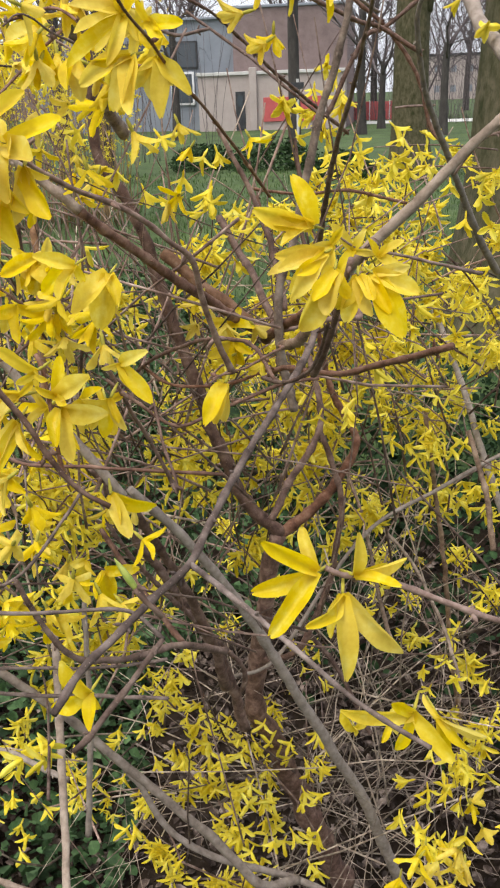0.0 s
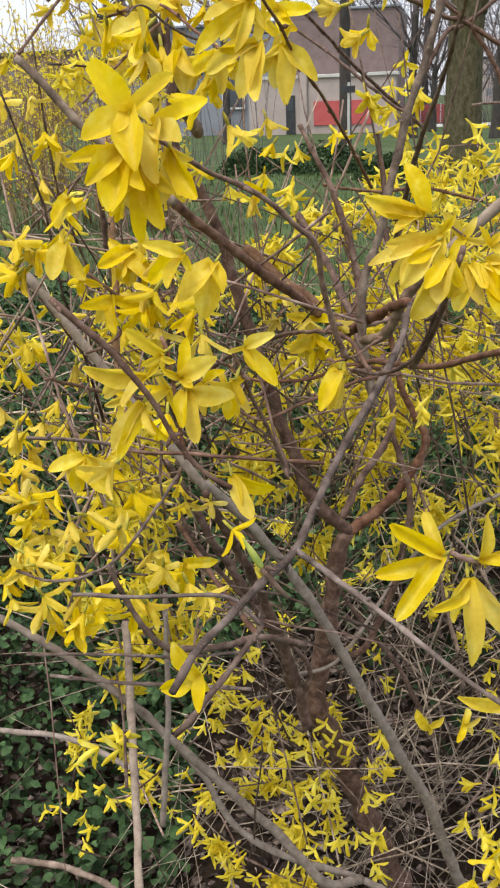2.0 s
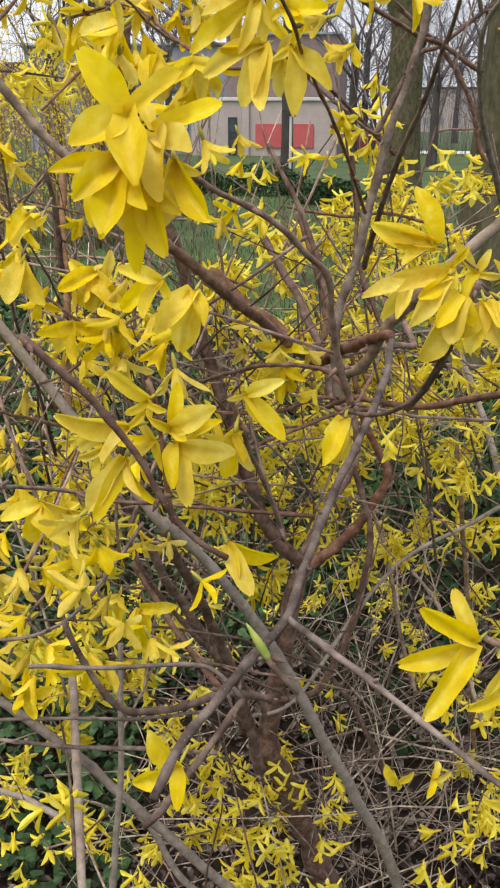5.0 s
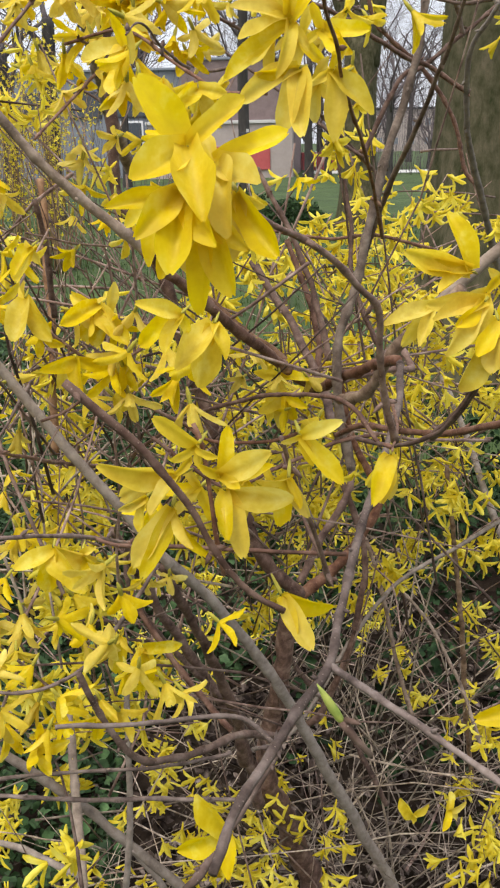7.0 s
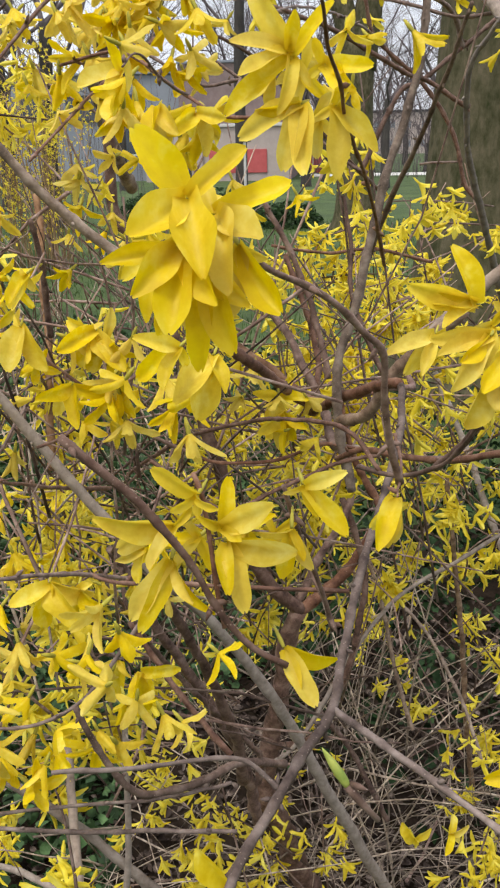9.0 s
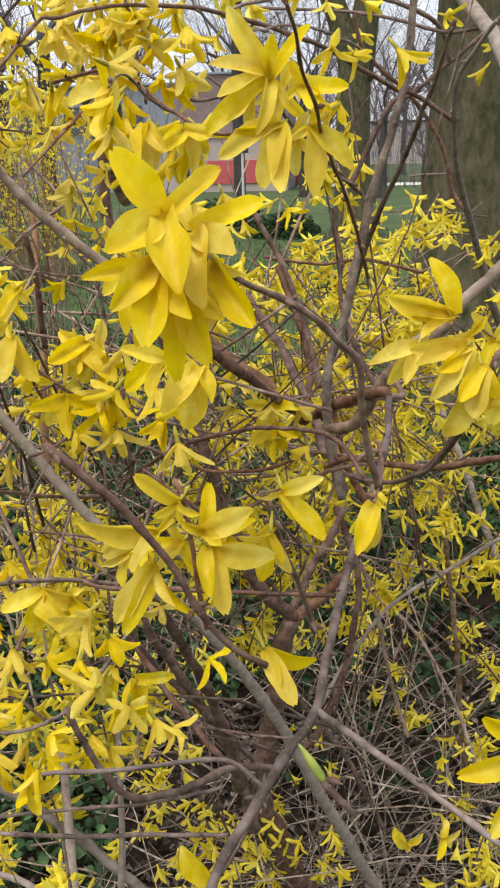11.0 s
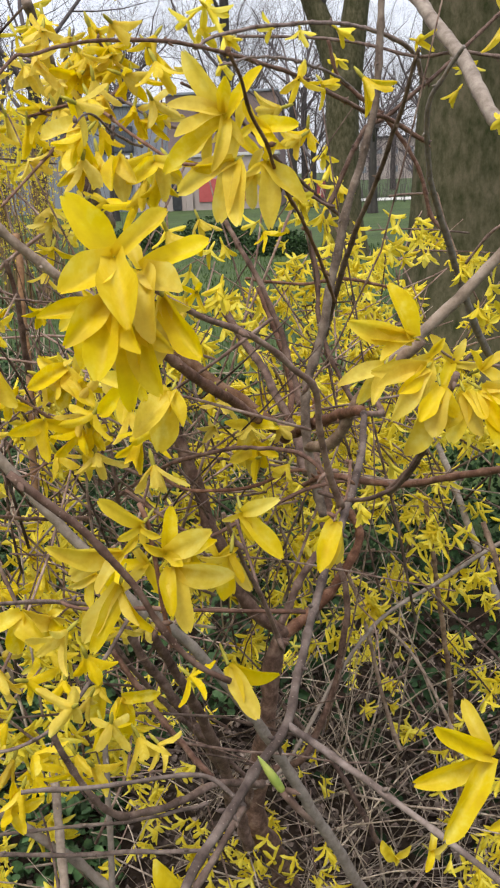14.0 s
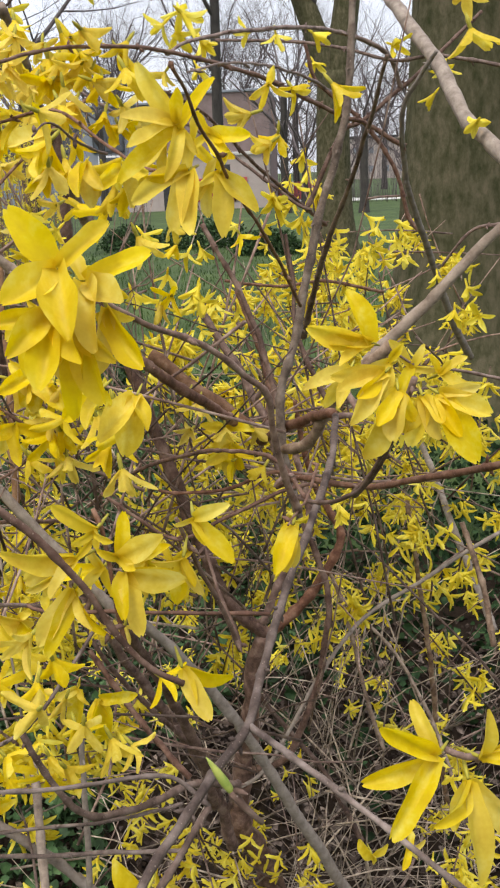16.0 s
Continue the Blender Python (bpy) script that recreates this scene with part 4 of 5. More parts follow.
stem("branch", 4.3, 4.5, (0.320, 0.953, 1.653), (0.298, 0.970, 1.629), (0.275, 0.989, 1.598), (0.259, 1.006, 1.565), (0.238, 1.038, 1.551))
stem("twig", 1.2, 2.2, (0.143, 1.077, 1.841), (0.172, 1.130, 1.826), (0.208, 1.214, 1.784), (0.243, 1.290, 1.749), (0.279, 1.366, 1.714))
stem("twig", 2.3, 3.0, (0.158, 1.202, 1.729), (0.184, 1.190, 1.681), (0.205, 1.179, 1.639), (0.221, 1.165, 1.592), (0.228, 1.155, 1.555), bark=BARK_BROWN)
stem("twig", 1.7, 2.2, (0.164, 1.338, 1.658), (0.226, 1.375, 1.645), (0.279, 1.410, 1.646), (0.349, 1.450, 1.625))
stem("twig", 2.8, 3.4, (0.181, 1.285, 1.652), (0.206, 1.241, 1.599), (0.218, 1.208, 1.559), (0.218, 1.152, 1.543), bark=BARK_BROWN)
stem("twig", 1.6, 2.4, (0.240, 1.154, 1.719), (0.247, 1.143, 1.679), (0.249, 1.128, 1.631), (0.283, 1.109, 1.559), bark=BARK_BROWN)
stem("twig", 3.6, 4.2, (0.150, 1.226, 1.638), (0.186, 1.190, 1.593), (0.209, 1.164, 1.559), (0.220, 1.149, 1.540), (0.235, 1.073, 1.517), bark=BARK_BROWN)
stem("twig", 1.1, 1.3, (0.062, 0.851, 1.645), (0.088, 0.863, 1.619), (0.115, 0.874, 1.592), (0.149, 0.889, 1.570), bark=BARK_BROWN)
stem("twig", 1.0, 1.2, (0.042, 0.882, 1.578), (0.065, 0.887, 1.588), (0.092, 0.897, 1.612), (0.108, 0.902, 1.623), bark=BARK_BROWN)
stem("twig", 1.4, 1.7, (0.094, 0.979, 1.536), (0.148, 0.988, 1.493), (0.188, 1.005, 1.501), (0.234, 1.028, 1.516), (0.272, 1.043, 1.520), bark=BARK_BROWN)
stem("branch", 4.0, 7.7, (0.015, 1.135, 1.387), (0.053, 1.184, 1.260), (0.096, 1.233, 1.138), (0.126, 1.275, 1.026), (0.139, 1.314, 0.904), bark=BARK_BROWN)
stem("branch", 3.8, 4.8, (0.246, 1.358, 1.354), (0.273, 1.359, 1.261), (0.265, 1.357, 1.156), (0.241, 1.355, 1.072), (0.209, 1.353, 1.011), (0.150, 1.384, 0.970), bark=BARK_BROWN)
stem("twig", 2.6, 3.2, (0.275, 1.529, 1.221), (0.307, 1.503, 1.125), (0.330, 1.473, 1.021), (0.353, 1.455, 0.956))
stem("twig", 2.3, 2.9, (0.309, 1.558, 1.132), (0.375, 1.529, 1.072), (0.422, 1.491, 0.990), (0.459, 1.447, 0.897))
stem("branch", 3.0, 3.5, (0.426, 1.279, 1.386), (0.450, 1.259, 1.312), (0.461, 1.241, 1.250))
stem("twig", 1.9, 2.5, (0.259, 1.344, 1.901), (0.272, 1.350, 1.864), (0.320, 1.360, 1.822), (0.357, 1.366, 1.770), (0.371, 1.368, 1.721), (0.387, 1.360, 1.701))
stem("twig", 1.3, 1.7, (0.394, 1.251, 1.676), (0.418, 1.232, 1.710), (0.443, 1.215, 1.718))
stem("twig", 1.4, 1.4, (0.332, 1.474, 1.737), (0.353, 1.476, 1.739), (0.381, 1.479, 1.739))
stem("branch", 3.5, 3.5, (-0.145, 0.960, 0.963), (-0.082, 0.969, 0.952), (-0.019, 0.971, 0.924))
stem("twig", 1.2, 1.1, (0.213, 0.691, 1.475), (0.194, 0.693, 1.490), (0.170, 0.684, 1.495), (0.142, 0.671, 1.499), (0.114, 0.660, 1.505), bark=BARK_GREY)
stem("twig", 1.0, 1.2, (0.028, 0.756, 1.460), (0.058, 0.759, 1.452), (0.091, 0.770, 1.462), (0.120, 0.790, 1.496), (0.134, 0.801, 1.517), bark=BARK_GREY)
stem("twig", 1.1, 1.4, (0.029, 0.752, 1.395), (0.070, 0.781, 1.380), (0.122, 0.817, 1.359), (0.167, 0.850, 1.347), bark=BARK_GREY)
stem("twig", 2.2, 3.6, (0.021, 1.143, 1.365), (0.033, 1.135, 1.307), (0.065, 1.174, 1.222), (0.114, 1.228, 1.120), (0.151, 1.271, 1.034), (0.133, 1.294, 0.965), bark=BARK_BROWN)
stem("twig", 1.7, 1.9, (0.213, 0.691, 1.475), (0.176, 0.648, 1.435), (0.171, 0.644, 1.433), bark=BARK_GREY)
stem("branch", 3.5, 4.2, (0.145, 1.497, 1.055), (0.200, 1.482, 0.986), (0.264, 1.465, 0.909), (0.321, 1.437, 0.808), bark=BARK_BROWN)
stem("branch", 3.6, 4.4, (-0.083, 1.299, 1.717), (-0.076, 1.280, 1.658), (-0.070, 1.257, 1.589), (-0.069, 1.243, 1.518), (-0.072, 1.235, 1.431), bark=BARK_TAN)
stem("twig", 1.5, 2.3, (0.314, 0.729, 1.681), (0.310, 0.737, 1.666), (0.305, 0.747, 1.648), (0.298, 0.765, 1.624), (0.288, 0.799, 1.599), bark=BARK_BROWN)

# large flowers close to the path
blossom((0.2177, 0.6826, 1.7926), (0.2037, 0.6803, 1.8146), (0.1996, 0.6727, 1.7971), (0.2012, 0.6679, 1.7838), (0.2198, 0.6737, 1.8046), width=0.32)
blossom((0.2183, 0.6820, 1.7906), (0.1969, 0.6658, 1.7755), (0.2166, 0.6646, 1.7749), (0.2249, 0.6813, 1.7808), (0.2329, 0.6835, 1.8080), width=0.27)
blossom((0.2298, 0.6824, 1.7881), (0.2437, 0.6704, 1.7865), (0.2258, 0.6759, 1.7949), (0.2393, 0.6687, 1.7800), (0.2229, 0.6805, 1.7833), width=0.38)
blossom((0.2218, 0.6776, 1.7752), (0.2009, 0.6678, 1.7667), (0.2160, 0.6684, 1.7527), (0.2236, 0.6642, 1.7519), (0.2068, 0.6685, 1.7727), width=0.32)
blossom((0.2338, 0.6785, 1.7743), (0.2243, 0.6780, 1.7694), (0.2358, 0.6702, 1.7508), (0.2477, 0.6728, 1.7589), (0.2393, 0.6688, 1.7813), width=0.30)
blossom((0.1909, 0.6118, 1.6554), (0.1777, 0.6046, 1.6660), (0.1824, 0.6090, 1.6502), (0.1975, 0.6024, 1.6540), (0.1914, 0.6095, 1.6479), width=0.33)
blossom((0.1835, 0.6082, 1.6457), (0.1592, 0.6008, 1.6520), (0.1641, 0.6047, 1.6400), (0.1891, 0.6122, 1.6512), (0.1779, 0.5944, 1.6373), width=0.33)
blossom((0.1828, 0.6049, 1.6354), (0.1686, 0.5970, 1.6174), (0.1734, 0.5961, 1.6131), (0.1888, 0.5909, 1.6279), (0.1958, 0.5917, 1.6232), width=0.27)
blossom((0.1988, 0.6094, 1.6451), (0.2015, 0.6125, 1.6618), (0.2156, 0.6023, 1.6560), (0.1925, 0.6048, 1.6511), (0.2065, 0.6019, 1.6438), width=0.35)
blossom((0.2005, 0.6083, 1.6407), (0.2179, 0.6086, 1.6399), (0.2229, 0.5986, 1.6407), (0.2078, 0.5954, 1.6229), (0.2016, 0.5933, 1.6310), width=0.31)
blossom((0.2252, 0.6158, 1.6579), (0.2372, 0.6081, 1.6651), (0.2392, 0.6101, 1.6428), (0.2185, 0.6116, 1.6569), (0.2296, 0.6128, 1.6482), width=0.33)
blossom((0.2213, 0.6113, 1.6443), (0.2284, 0.6080, 1.6319), (0.2182, 0.6071, 1.6282), (0.2253, 0.6065, 1.6354), (0.2121, 0.6038, 1.6449), width=0.33)
blossom((0.1897, 0.6198, 1.6371), (0.1762, 0.6189, 1.6344), (0.1827, 0.6101, 1.6315), (0.1948, 0.6190, 1.6250), (0.1841, 0.6177, 1.6462), width=0.34)
blossom((0.2050, 0.6219, 1.6395), (0.1960, 0.6206, 1.6286), (0.2123, 0.6203, 1.6288), (0.2154, 0.6174, 1.6466), (0.2056, 0.6190, 1.6253), width=0.34)
blossom((0.1713, 0.6171, 1.6339), (0.1625, 0.6119, 1.6312), (0.1687, 0.6120, 1.6230), (0.1780, 0.6129, 1.6225), (0.1643, 0.6159, 1.6385), width=0.34)
blossom((0.2152, 0.6225, 1.6381), (0.2083, 0.6200, 1.6269), (0.2213, 0.6141, 1.6278), (0.2235, 0.6273, 1.6421), (0.2114, 0.6254, 1.6451), width=0.34)
blossom((0.2219, 0.6928, 1.7868), (0.2116, 0.6943, 1.7820), (0.2184, 0.6891, 1.7733), (0.2306, 0.6897, 1.7770), (0.2248, 0.6889, 1.7967), width=0.35)
blossom((0.2272, 0.6884, 1.7709), (0.2184, 0.6845, 1.7628), (0.2269, 0.6869, 1.7571), (0.2369, 0.6879, 1.7631), (0.2311, 0.6829, 1.7790), width=0.35)
blossom((0.2121, 0.6920, 1.7872), (0.2007, 0.6951, 1.7898), (0.2037, 0.6847, 1.7780), (0.2109, 0.6865, 1.7715), (0.2159, 0.6916, 1.7983), width=0.33)
blossom((0.2582, 0.6681, 1.6332), (0.2508, 0.6507, 1.6197), (0.2576, 0.6671, 1.6146), (0.2542, 0.6558, 1.6190), (0.2494, 0.6700, 1.6182))
blossom((0.2191, 0.6074, 1.6026), (0.2297, 0.5943, 1.5898), (0.2373, 0.6109, 1.5954), (0.2246, 0.5988, 1.5928), (0.2266, 0.6114, 1.5941), width=0.38)
blossom((0.1220, 0.8391, 1.8002), (0.1193, 0.8269, 1.8126), (0.0959, 0.8413, 1.7952), (0.1169, 0.8218, 1.7768), (0.1261, 0.8393, 1.7694))
blossom((0.1398, 0.8457, 1.7825), (0.1361, 0.8252, 1.7686), (0.1418, 0.8444, 1.7576), (0.1509, 0.8330, 1.7689), (0.1348, 0.8520, 1.7738))
blossom((0.1583, 0.8570, 1.7793), (0.1455, 0.8368, 1.7690), (0.1622, 0.8565, 1.7563), (0.1760, 0.8481, 1.7757), (0.1536, 0.8618, 1.7657))
blossom((0.0911, 0.8652, 1.6583), (0.0732, 0.8457, 1.6520), (0.0700, 0.8709, 1.6627), (0.1074, 0.8510, 1.6384), (0.0780, 0.8660, 1.6347))
blossom((0.0963, 0.8641, 1.6532), (0.1106, 0.8453, 1.6391), (0.0860, 0.8627, 1.6319), (0.1038, 0.8611, 1.6714), (0.0798, 0.8710, 1.6500))
blossom((0.0773, 0.8540, 1.6269), (0.0615, 0.8355, 1.6231), (0.0649, 0.8532, 1.6081), (0.0842, 0.8382, 1.6045), (0.0958, 0.8625, 1.6180))
blossom((0.0667, 0.8227, 1.6979), (0.0628, 0.8036, 1.6884), (0.0695, 0.8261, 1.6878), (0.0668, 0.8146, 1.7022), (0.0556, 0.8249, 1.6783))
blossom((0.0637, 0.8138, 1.6707), (0.0630, 0.7915, 1.6501), (0.0680, 0.8163, 1.6571), (0.0794, 0.7998, 1.6512), (0.0572, 0.8251, 1.6783))
blossom((0.1882, 1.0557, 1.5651), (0.1706, 1.0404, 1.5718), (0.1982, 1.0672, 1.5784), (0.2133, 1.0483, 1.5638), (0.1805, 1.0529, 1.5283))
blossom((0.1930, 1.0519, 1.5513), (0.1754, 1.0310, 1.5405), (0.2023, 1.0520, 1.5287), (0.2125, 1.0414, 1.5422), (0.1877, 1.0506, 1.5189))
blossom((0.0899, 0.7470, 1.5505), (0.0746, 0.7286, 1.5468), (0.0850, 0.7452, 1.5261), (0.1075, 0.7334, 1.5319), (0.1113, 0.7548, 1.5385))
blossom((0.1018, 0.7564, 1.5432), (0.1157, 0.7403, 1.5381), (0.0940, 0.7546, 1.5199), (0.1104, 0.7497, 1.5495), (0.0884, 0.7603, 1.5297))
blossom((0.0596, 0.9741, 1.3613), (0.0471, 0.9570, 1.3610), (0.0559, 0.9690, 1.3262), (0.0712, 0.9630, 1.3526), (0.0597, 0.9849, 1.3655))
blossom((0.0785, 0.9730, 1.3518), (0.0727, 0.9516, 1.3360), (0.0797, 0.9661, 1.3097), (0.1108, 0.9684, 1.3575), (0.0838, 0.9748, 1.3260))
blossom((0.3079, 0.5861, 1.5826), (0.2872, 0.5769, 1.6001), (0.2821, 0.5833, 1.5737), (0.2908, 0.5679, 1.5633), (0.2997, 0.5979, 1.5967), width=0.26)
blossom((0.3223, 0.5879, 1.5811), (0.3254, 0.5833, 1.6003), (0.3427, 0.5976, 1.5844), (0.3405, 0.5832, 1.5810), (0.3365, 0.5975, 1.5803), width=0.26)
blossom((0.3181, 0.5843, 1.5740), (0.3073, 0.5672, 1.5675), (0.3128, 0.5809, 1.5549), (0.3208, 0.5661, 1.5461), (0.3431, 0.5855, 1.5473), width=0.26)
blossom((0.3476, 0.5884, 1.5170), (0.3380, 0.5782, 1.5291), (0.3411, 0.5851, 1.4980), (0.3638, 0.5769, 1.5015), (0.3170, 0.5894, 1.5122), width=0.26)
blossom((0.3581, 0.5891, 1.5145), (0.3766, 0.5789, 1.5148), (0.3624, 0.5875, 1.4951), (0.3705, 0.5800, 1.5067), (0.3512, 0.5980, 1.5194), width=0.26)
blossom((0.1962, 0.6152, 1.4938), (0.1862, 0.6086, 1.5139), (0.1760, 0.6143, 1.4828), (0.1984, 0.6036, 1.4809), (0.1989, 0.6188, 1.4817))
blossom((0.2941, 0.7328, 1.6963), (0.2849, 0.7327, 1.7213), (0.2647, 0.7271, 1.7054), (0.2700, 0.7291, 1.6971), (0.2796, 0.7198, 1.6903), width=0.36)
blossom((0.3001, 0.7294, 1.6833), (0.2756, 0.7247, 1.6831), (0.2846, 0.7144, 1.6644), (0.2892, 0.7157, 1.6742), (0.2785, 0.7193, 1.6775), width=0.36)
blossom((0.3055, 0.7234, 1.6759), (0.2883, 0.7128, 1.6477), (0.2962, 0.7104, 1.6637), (0.3022, 0.7105, 1.6562), (0.3123, 0.7188, 1.6623), width=0.42)
blossom((0.3170, 0.7274, 1.6720), (0.3119, 0.7207, 1.6497), (0.3237, 0.7176, 1.6545), (0.3069, 0.7224, 1.6560), (0.3258, 0.7161, 1.6641), width=0.38)
blossom((0.3245, 0.7264, 1.6734), (0.3427, 0.7244, 1.6774), (0.3476, 0.7209, 1.6650), (0.3405, 0.7149, 1.6434), (0.3314, 0.7151, 1.6559), width=0.36)
blossom((0.3025, 0.7408, 1.6854), (0.2900, 0.7297, 1.6840), (0.2936, 0.7331, 1.6711), (0.2993, 0.7321, 1.6685), (0.3088, 0.7386, 1.6951), width=0.34)
blossom((0.3266, 0.7429, 1.6789), (0.3397, 0.7440, 1.6865), (0.3317, 0.7398, 1.6862), (0.3415, 0.7361, 1.6693), (0.3209, 0.7415, 1.6888), width=0.34)
blossom((0.3135, 0.7447, 1.6816), (0.3025, 0.7415, 1.6960), (0.3198, 0.7435, 1.6925), (0.3269, 0.7457, 1.6810), (0.3070, 0.7314, 1.6739), width=0.34)
blossom((0.2874, 0.8210, 1.6653), (0.2621, 0.8013, 1.6603), (0.2713, 0.8190, 1.6431), (0.2799, 0.8051, 1.6468), (0.2959, 0.8322, 1.6686), width=0.30)
blossom((0.1977, 0.5739, 1.7499), (0.1852, 0.5731, 1.7669), (0.2125, 0.5774, 1.7620), (0.1853, 0.5604, 1.7419), (0.2028, 0.5565, 1.7347), width=(0.44, 0.30, 0.50, 0.42))
blossom((0.2036, 0.5795, 1.7458), (0.2231, 0.5798, 1.7532), (0.2162, 0.5684, 1.7407), (0.1991, 0.5850, 1.7542), (0.2092, 0.5620, 1.7301), width=(0.33, 0.52, 0.40, 0.40))
blossom((0.1957, 0.5709, 1.7386), (0.1778, 0.5627, 1.7353), (0.1868, 0.5562, 1.7292), (0.1951, 0.5545, 1.7185), (0.2062, 0.5564, 1.7271), width=(0.26, 0.40, 0.36, 0.38))
blossom((0.2011, 0.5750, 1.7334), (0.1907, 0.5654, 1.7176), (0.2004, 0.5645, 1.7088), (0.2091, 0.5646, 1.7127), (0.2128, 0.5678, 1.7241), width=(0.36, 0.27, 0.33, 0.38))
blossom((0.2096, 0.5784, 1.7377), (0.2215, 0.5689, 1.7217), (0.2139, 0.5758, 1.7256), (0.2060, 0.5718, 1.7193), (0.2172, 0.5810, 1.7337), width=(0.36, 0.36, 0.30, 0.34))
blossom((0.1912, 0.5772, 1.7366), (0.1787, 0.5750, 1.7307), (0.1868, 0.5689, 1.7198), (0.1964, 0.5724, 1.7178), (0.1866, 0.5782, 1.7409), width=(0.36, 0.36, 0.34, 0.40))
blossom((0.1635, 0.7427, 1.6752), (0.1474, 0.7285, 1.6829), (0.1414, 0.7423, 1.6609), (0.1584, 0.7283, 1.6588), (0.1665, 0.7484, 1.6632))
blossom((0.1766, 0.7624, 1.6668), (0.1602, 0.7398, 1.6492), (0.1684, 0.7583, 1.6351), (0.1832, 0.7491, 1.6520), (0.1710, 0.7669, 1.6523))
bud((0.2403, 0.5661, 1.5819), (0.2322, 0.5666, 1.5953))
stem("twig", 1.35, 0.8, (0.2396, 0.5663, 1.5829), (0.2431, 0.5651, 1.5783), (0.2485, 0.5672, 1.5704), bark=BARK_GREY)
blossom((0.3100, 0.9901, 1.1799), (0.2977, 0.9811, 1.2053), (0.3114, 0.9923, 1.1682), (0.3229, 0.9882, 1.1930), (0.3075, 0.9951, 1.1689))
blossom((0.3424, 1.0060, 1.1747), (0.3372, 0.9864, 1.1696), (0.3541, 1.0092, 1.1599), (0.3580, 1.0036, 1.1852), (0.3476, 1.0207, 1.1842))

# bunches along the nearer canes
cluster(-0.016, 0.973, 1.756, 3, 0.017)
cluster(-0.023, 0.960, 1.727, 3, 0.017)
cluster(-0.023, 1.012, 1.720, 2, 0.017)
cluster(0.034, 0.834, 1.656, 4, 0.016)
cluster(0.044, 0.860, 1.659, 4, 0.016)
cluster(0.032, 0.825, 1.634, 4, 0.016)
cluster(-0.059, 1.143, 1.654, 3, 0.018)
cluster(0.083, 0.866, 1.654, 3, 0.016)
cluster(0.109, 0.848, 1.649, 3, 0.016)
cluster(0.134, 0.835, 1.659, 3, 0.016)
cluster(0.158, 0.799, 1.637, 3, 0.015)
cluster(0.070, 0.878, 1.607, 3, 0.016)
cluster(0.090, 0.883, 1.610, 3, 0.016)
cluster(-0.044, 1.000, 1.561, 3, 0.017)
cluster(-0.018, 0.910, 1.598, 3, 0.017)
cluster(0.134, 0.799, 1.788, 3, 0.015)
cluster(0.107, 0.845, 1.782, 3, 0.015)
cluster(0.152, 0.851, 1.771, 2, 0.015)
cluster(0.159, 1.108, 1.725, 2, 0.017)
cluster(0.139, 1.152, 1.709, 2, 0.018)
cluster(0.092, 1.142, 1.708, 2, 0.018)
cluster(0.146, 1.037, 1.692, 3, 0.017)
cluster(0.142, 1.194, 1.674, 2, 0.018)
cluster(0.138, 0.905, 1.776, 2, 0.016)
cluster(0.030, 1.002, 1.804, 3, 0.017)
cluster(-0.055, 1.103, 1.827, 3, 0.017)
cluster(0.188, 1.035, 1.582, 2, 0.017)
cluster(0.191, 1.046, 1.551, 3, 0.017)
cluster(0.145, 1.097, 1.565, 2, 0.018)
cluster(0.270, 1.241, 1.447, 3, 0.019)
cluster(0.295, 1.244, 1.440, 3, 0.019)
cluster(0.319, 1.371, 1.473, 3, 0.020)
cluster(0.366, 1.389, 1.491, 3, 0.020)
cluster(0.258, 1.349, 1.725, 3, 0.019)
cluster(0.268, 1.449, 1.696, 4, 0.020)
cluster(0.282, 1.492, 1.659, 4, 0.020)
cluster(0.195, 1.662, 1.719, 3, 0.021)
cluster(0.192, 1.706, 1.694, 3, 0.022)
cluster(0.305, 1.539, 1.626, 3, 0.021)
cluster(0.345, 1.521, 1.698, 3, 0.020)
cluster(0.370, 1.569, 1.666, 2, 0.021)
cluster(0.116, 0.704, 1.558, 3, 0.015)
cluster(0.121, 0.722, 1.547, 2, 0.015)
cluster(0.006, 0.854, 1.444, 3, 0.017)
cluster(0.028, 0.860, 1.447, 3, 0.017)
cluster(-0.008, 0.860, 1.465, 3, 0.017)
cluster(0.101, 0.823, 1.452, 2, 0.016)
cluster(0.123, 0.794, 1.451, 3, 0.016)
cluster(0.121, 0.867, 1.415, 2, 0.017)
cluster(0.034, 0.775, 1.450, 3, 0.016)
cluster(0.066, 0.792, 1.420, 3, 0.016)
cluster(0.076, 0.817, 1.396, 3, 0.016)
cluster(0.068, 1.014, 1.399, 3, 0.018)
cluster(0.071, 1.059, 1.372, 2, 0.018)
cluster(-0.018, 0.920, 1.484, 4, 0.017)
cluster(-0.037, 0.918, 1.489, 3, 0.017)
cluster(-0.010, 0.975, 1.480, 3, 0.017)
cluster(0.010, 0.975, 1.470, 2, 0.017)
cluster(-0.163, 1.227, 0.815, 4, 0.021)
cluster(-0.185, 1.201, 0.762, 4, 0.021)
cluster(-0.004, 1.207, 0.817, 4, 0.021)
cluster(-0.286, 1.276, 0.730, 3, 0.022)
cluster(0.121, 1.284, 0.805, 4, 0.021)
cluster(0.152, 1.241, 0.819, 4, 0.021)
cluster(0.179, 1.223, 0.898, 3, 0.021)
cluster(0.183, 1.250, 0.825, 4, 0.021)
cluster(0.205, 1.197, 0.819, 5, 0.021)
cluster(0.229, 1.188, 0.782, 3, 0.021)
cluster(0.147, 1.393, 0.789, 3, 0.022)
cluster(0.053, 1.442, 0.688, 3, 0.023)
cluster(0.107, 1.259, 0.752, 4, 0.021)
cluster(0.067, 1.239, 0.722, 2, 0.021)
